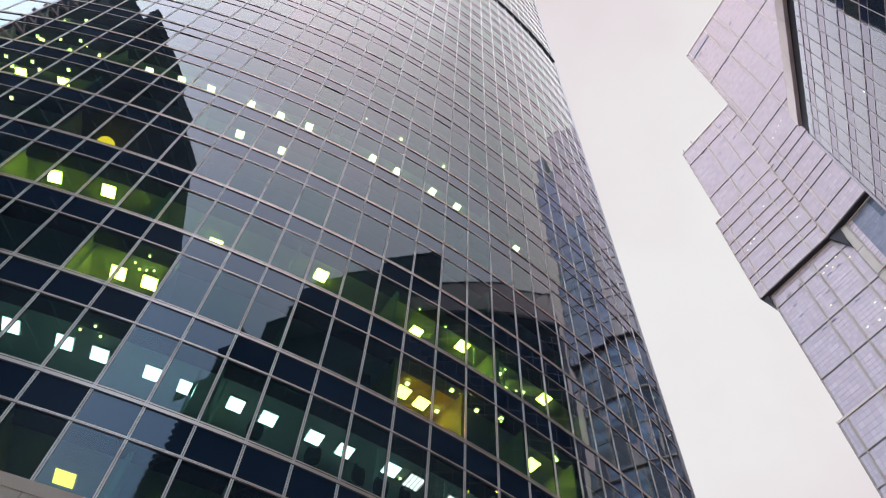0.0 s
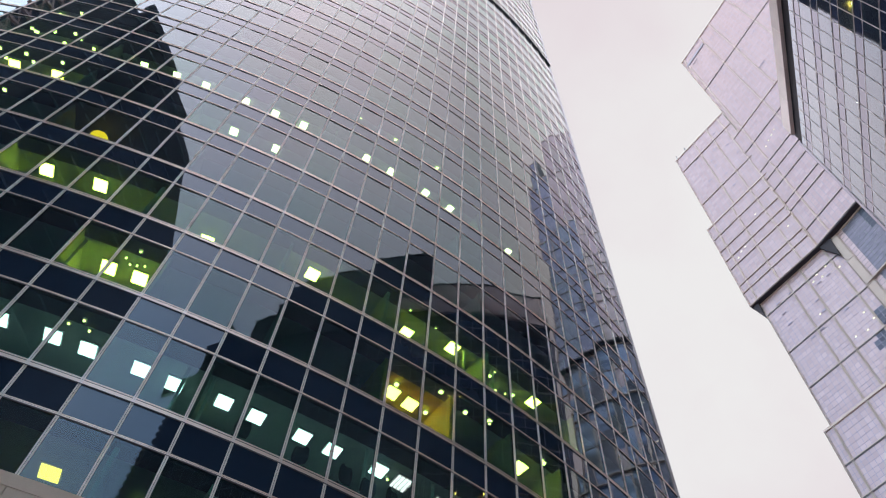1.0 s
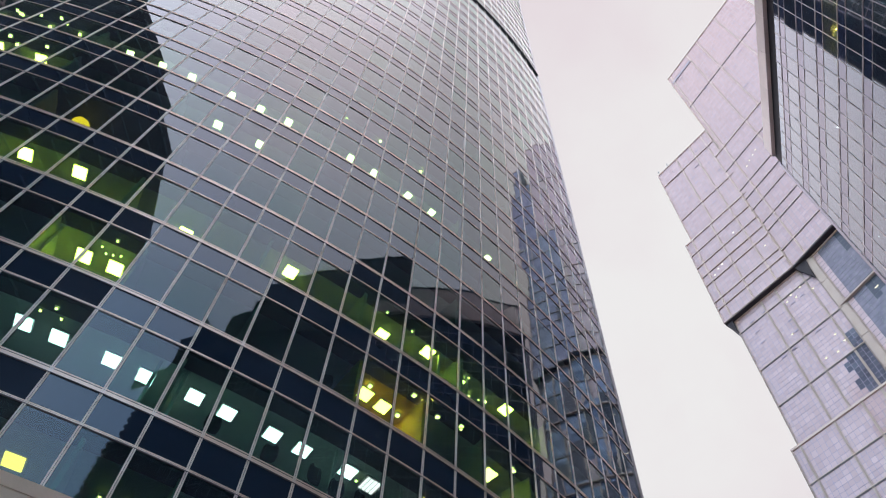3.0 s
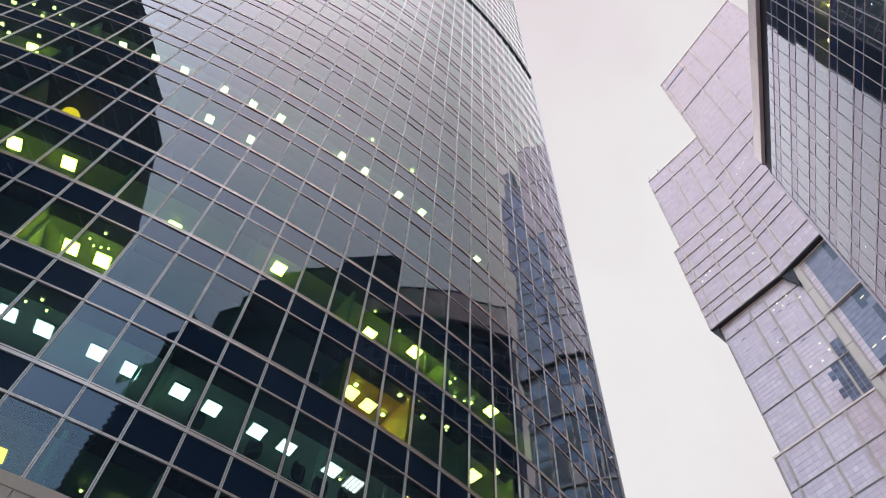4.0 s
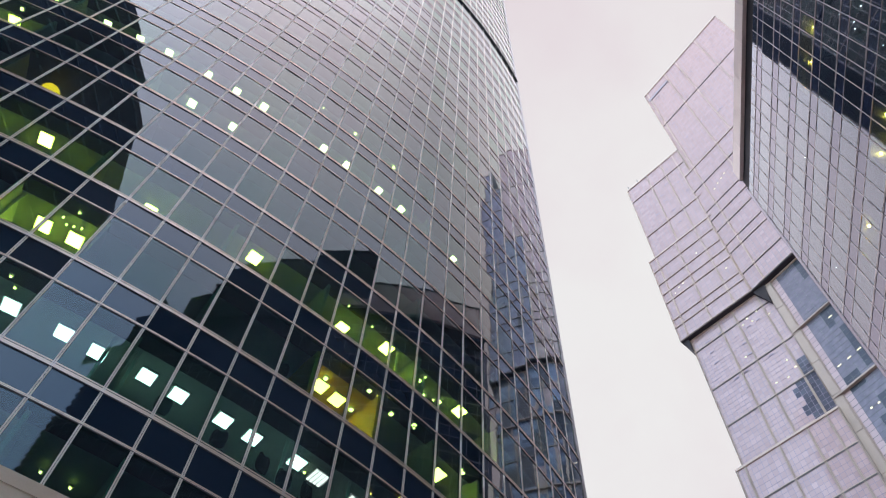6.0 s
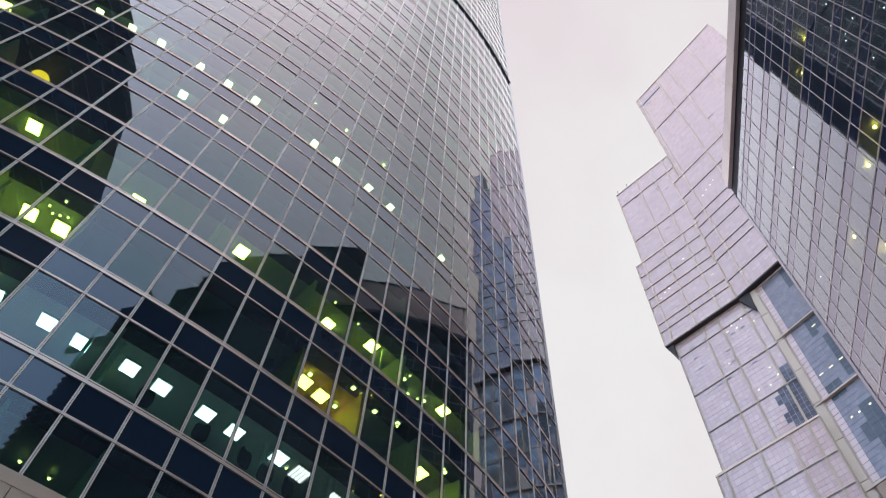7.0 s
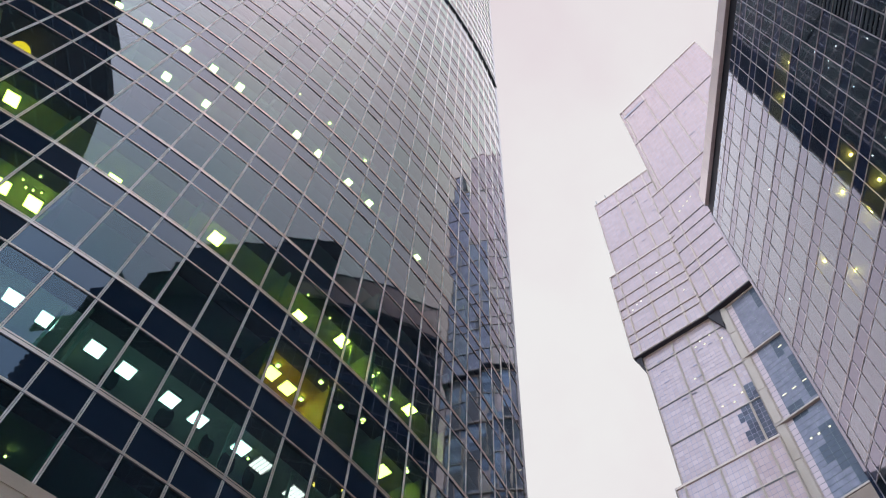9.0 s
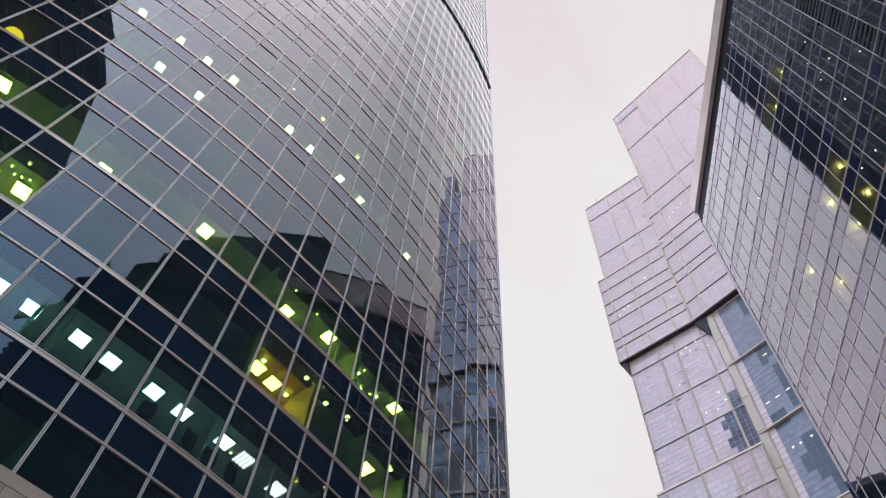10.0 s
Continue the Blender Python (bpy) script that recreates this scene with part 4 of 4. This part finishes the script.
part("crown_slot", Geo().box(2.7, 12.4, -0.12, 0.2, 290.6 + EYE, 292.4 + EYE).mesh("crown_slot", FAR_BAR), sky, "grey slot under the roof edge", SKY_INV @ RMF)
for b, y, a0, a1, z0, z1, n in ((crown, 0, 3, 38, 230, 296, 34), (upper_left, 0, -18, -1, 199, 240, 14), (middle_left, 0, -20, -2, 160, 195, 12), (lower, 1.1, -18, 0, 128, 156, 12)):
    hatches(b, y, a0, a1, z0, z1, n)
# stone pier, glazed strip, dark atrium with cross beams
for i in range(16):
    part("stone_pier", Geo().box(1.9, 3.45, 0.6, 2.4, 0.06, 9.94).mesh("stone_pier", PIER_STONE), sky, "beige stone pier", SKY_INV @ LM @ pose(0, 0, 10.0 * i))
curtain("atrium_glazing", RMF, 3.4, 15.0, 0.0, 158.0, 1.3, 24, (11.6,), (117.8, 138.9), "dark blue atrium glazing", 1.6, atrium_reflection, STEEL, ATRIUM)
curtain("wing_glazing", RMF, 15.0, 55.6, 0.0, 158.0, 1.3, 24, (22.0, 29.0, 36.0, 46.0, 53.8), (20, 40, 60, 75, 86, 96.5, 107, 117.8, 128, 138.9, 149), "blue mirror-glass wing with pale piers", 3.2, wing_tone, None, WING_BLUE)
beam = Geo().box(1.9, 55.6, 0.8, 1.6, -0.2, 0.2).mesh("cross_beam", PIER_STONE)
for z in (96.5, 117.8, 139.1):
    part("cross_beam", beam, sky, "beige cross beam", SKY_INV @ RMF @ pose(0, 0, z + EYE))
part("brown_panel", Geo().box(4.0, 38.0, 0.7, 1.3, 40 + EYE, 96.0 + EYE).mesh("brown_panel", FAR_BROWN), sky, "brown cladding low on the atrium", SKY_INV @ RMF)
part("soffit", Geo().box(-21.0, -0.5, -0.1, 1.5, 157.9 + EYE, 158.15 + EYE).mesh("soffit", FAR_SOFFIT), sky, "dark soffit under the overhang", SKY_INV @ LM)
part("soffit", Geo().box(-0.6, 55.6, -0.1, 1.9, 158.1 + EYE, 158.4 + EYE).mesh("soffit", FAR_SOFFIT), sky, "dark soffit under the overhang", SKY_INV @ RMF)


def bracket(a, b, c, y0, y1):
    """A three-cornered dark bracket under the overhang."""
    vs = [(p[0], y, p[1] + EYE) for y in (y0, y1) for p in (a, b, c)]
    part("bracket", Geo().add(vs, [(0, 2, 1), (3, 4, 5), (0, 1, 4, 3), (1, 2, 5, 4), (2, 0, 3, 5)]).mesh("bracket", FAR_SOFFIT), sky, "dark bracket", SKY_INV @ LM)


bracket((-21.0, 158.1), (-19.2, 158.1), (-19.25, 153.3), 0.3, 1.35)
bracket((-0.9, 158.1), (2.3, 158.4), (1.6, 151.2), 0.3, 1.0)
for x, z in ((-14.5, 243.5), (-18.2, 243.5)):
    part("roof_mast", Geo().chamfer_box(x - 0.12, x + 0.12, 0.1, 0.34, z + EYE, z + 2.4 + EYE, 0.03).mesh("roof_mast", FAR_SHADE), sky, "", SKY_INV @ LM)

# lamps that show in the skyscraper
glow = Geo().box(-0.22, 0.22, -0.03, 0.03, -0.16, 0.16).mesh("window_lamp", FAR_LAMP)
bar = Geo().box(-0.45, 0.45, -0.03, 0.03, -0.11, 0.11).mesh("window_lamp", FAR_LAMP)
for x, z in ((-6.4, 151.5), (-5.0, 152.6), (-4.2, 150.8), (-2.4, 152.8), (-0.2, 149.5), (-6.0, 130.2), (-3.4, 129.6), (-1.2, 131.0), (-9.2, 142.0), (-2.0, 134.0)):
    part("window_lamp", glow, sky, "", SKY_INV @ LM @ pose(x, 1.2, z + EYE))
for x, z in ((-17.5, 176.6), (-16.0, 177.8), (-14.6, 178.2), (-8.0, 186.0), (-3.2, 172.0)):
    part("window_lamp", glow, sky, "", SKY_INV @ LM @ pose(x, -0.05, z + EYE))
for x, z in ((5.9, 123.9), (8.2, 123.9), (10.6, 124.0), (6.4, 111.1), (8.0, 111.0), (10.3, 111.0), (9.8, 136.0)):
    part("window_lamp", bar if z > 120 else glow, sky, "", SKY_INV @ RMF @ pose(x, 1.38, z + EYE))
for x, z in ((5.0, 206.0), (6.6, 207.0), (8.2, 207.6), (9.6, 208.4)):
    part("window_lamp", glow, sky, "", SKY_INV @ RMF @ pose(x, 0.0, z + EYE))

# ---- dark slab building behind the viewpoint, seen in the glass ----
dv = Vector((0.819, -0.574, 0)).normalized()
DM = basis((-18.5, -23.5, 0), -dv, (dv.y, -dv.x, 0))   # local x to its far end, y into the building
DTOP = 104.0 + EYE
slab_b = thing("slab_building", DM, "tall dark slab building with small dark windows", "building")
part("wall", Geo().box(-15.7, 15.2, 0.0, 22, 0, DTOP).mesh("wall", DARK_WALL), slab_b, "dark facade")
part("wall", Geo().box(15.2, 18.6, 0.0, 22, 0, DTOP - 5).mesh("wall", DARK_WALL), slab_b)
part("wall", Geo().box(18.6, 22.6, 0.0, 22, 0, DTOP + 7).mesh("wall", DARK_WALL), slab_b)
dl_inv = DM.inverted()
corner = [dl_inv @ Vector(p) for p in ((-5.64, -32.5, 0), (4.6, -47.5, 0), (-8.0, -56.0, 0), (-18.0, -42.0, 0))]
part("wing", Geo().prism([(p.x, p.y) for p in corner], 0, DTOP).mesh("wing", DARK_WALL), slab_b, "dark angled wing")
win = Geo().box(0.0, 1.7, -0.03, 0.02, 0.0, 3.8).mesh("window", DARK_GLASS)
for i in range(14):
    for j in range(8, 25):
        if fr.random() < 0.97:
            part("window", win, slab_b, "", pose(-15.0 + 2.15 * i, 0, 4 + 4.0 * j))
short, long_ = [Geo().chamfer_box(-0.08, 0.08, -0.2, 0.0, 0.0, w, 0.03).mesh("floor_ledge", PILASTER) for w in (2.4, 4.2)]
for j in range(13, 26):
    x = -15.4 + fr.uniform(0, 2)
    while x < 13:
        me = fr.choice((short, long_, long_))
        part("floor_ledge", me, slab_b, "", pose(x, 0, 3.5 + 4.0 * j + fr.choice((0.0, 0.0, -0.9)), 0, 90, 0))
        x += (2.4 if me is short else 4.2) + fr.uniform(0.2, 1.8)
g = Geo()
for j in range(44):
    g.box(22.6, 26.5, 0.0, 0.3, 2.4 * j, 2.4 * j + 0.4)
    for i in range(3):
        x = 22.7 + 1.25 * i
        g.add([(x, 0.05, 2.4 * j + 0.4), (x + 0.18, 0.05, 2.4 * j + 0.4), (x + 1.2, 0.05, 2.4 * j + 2.4), (x + 1.07, 0.05, 2.4 * j + 2.4),
               (x, 0.2, 2.4 * j + 0.4), (x + 0.18, 0.2, 2.4 * j + 0.4), (x + 1.2, 0.2, 2.4 * j + 2.4), (x + 1.07, 0.2, 2.4 * j + 2.4)],
              [(0, 1, 2, 3), (7, 6, 5, 4), (0, 4, 5, 1), (2, 6, 7, 3)])
part("lattice", g.mesh("lattice", FAR_STONE), slab_b, "pale lattice frame at the end bay")
part("lattice_back", Geo().box(22.6, 26.3, 1.5, 22, 0, DTOP - 3).mesh("lattice_back", DARK_WALL), slab_b)

# ---- office block beyond the curved tower, seen in the flat glass ----
far_block = thing("office_block", pose(3.0, 96.0, 0, 0, 0, 12), "dark office block with a pale parapet beyond the towers", "building")
part("wall", Geo().box(-11, 11, 0, 18, 0, 97).mesh("wall", DARK_WALL), far_block)
part("parapet", Geo().box(-11.2, 11.2, -0.3, 18.2, 97, 98.4).mesh("parapet", FAR_STONE), far_block, "pale stone parapet")
part("roof", Geo().box(-10.8, 10.8, 0.2, 17.8, 98.4, 98.6).mesh("roof", ROOFING), far_block)
pane = Geo().box(-1.1, 1.1, -0.05, 0.02, 0.0, 2.2).mesh("window", FAR_DIM)
for j in range(8):
    for i in range(7):
        part("window", pane, far_block, "", pose(-9.3 + 3.1 * i, 0, 64 + 4.0 * j))
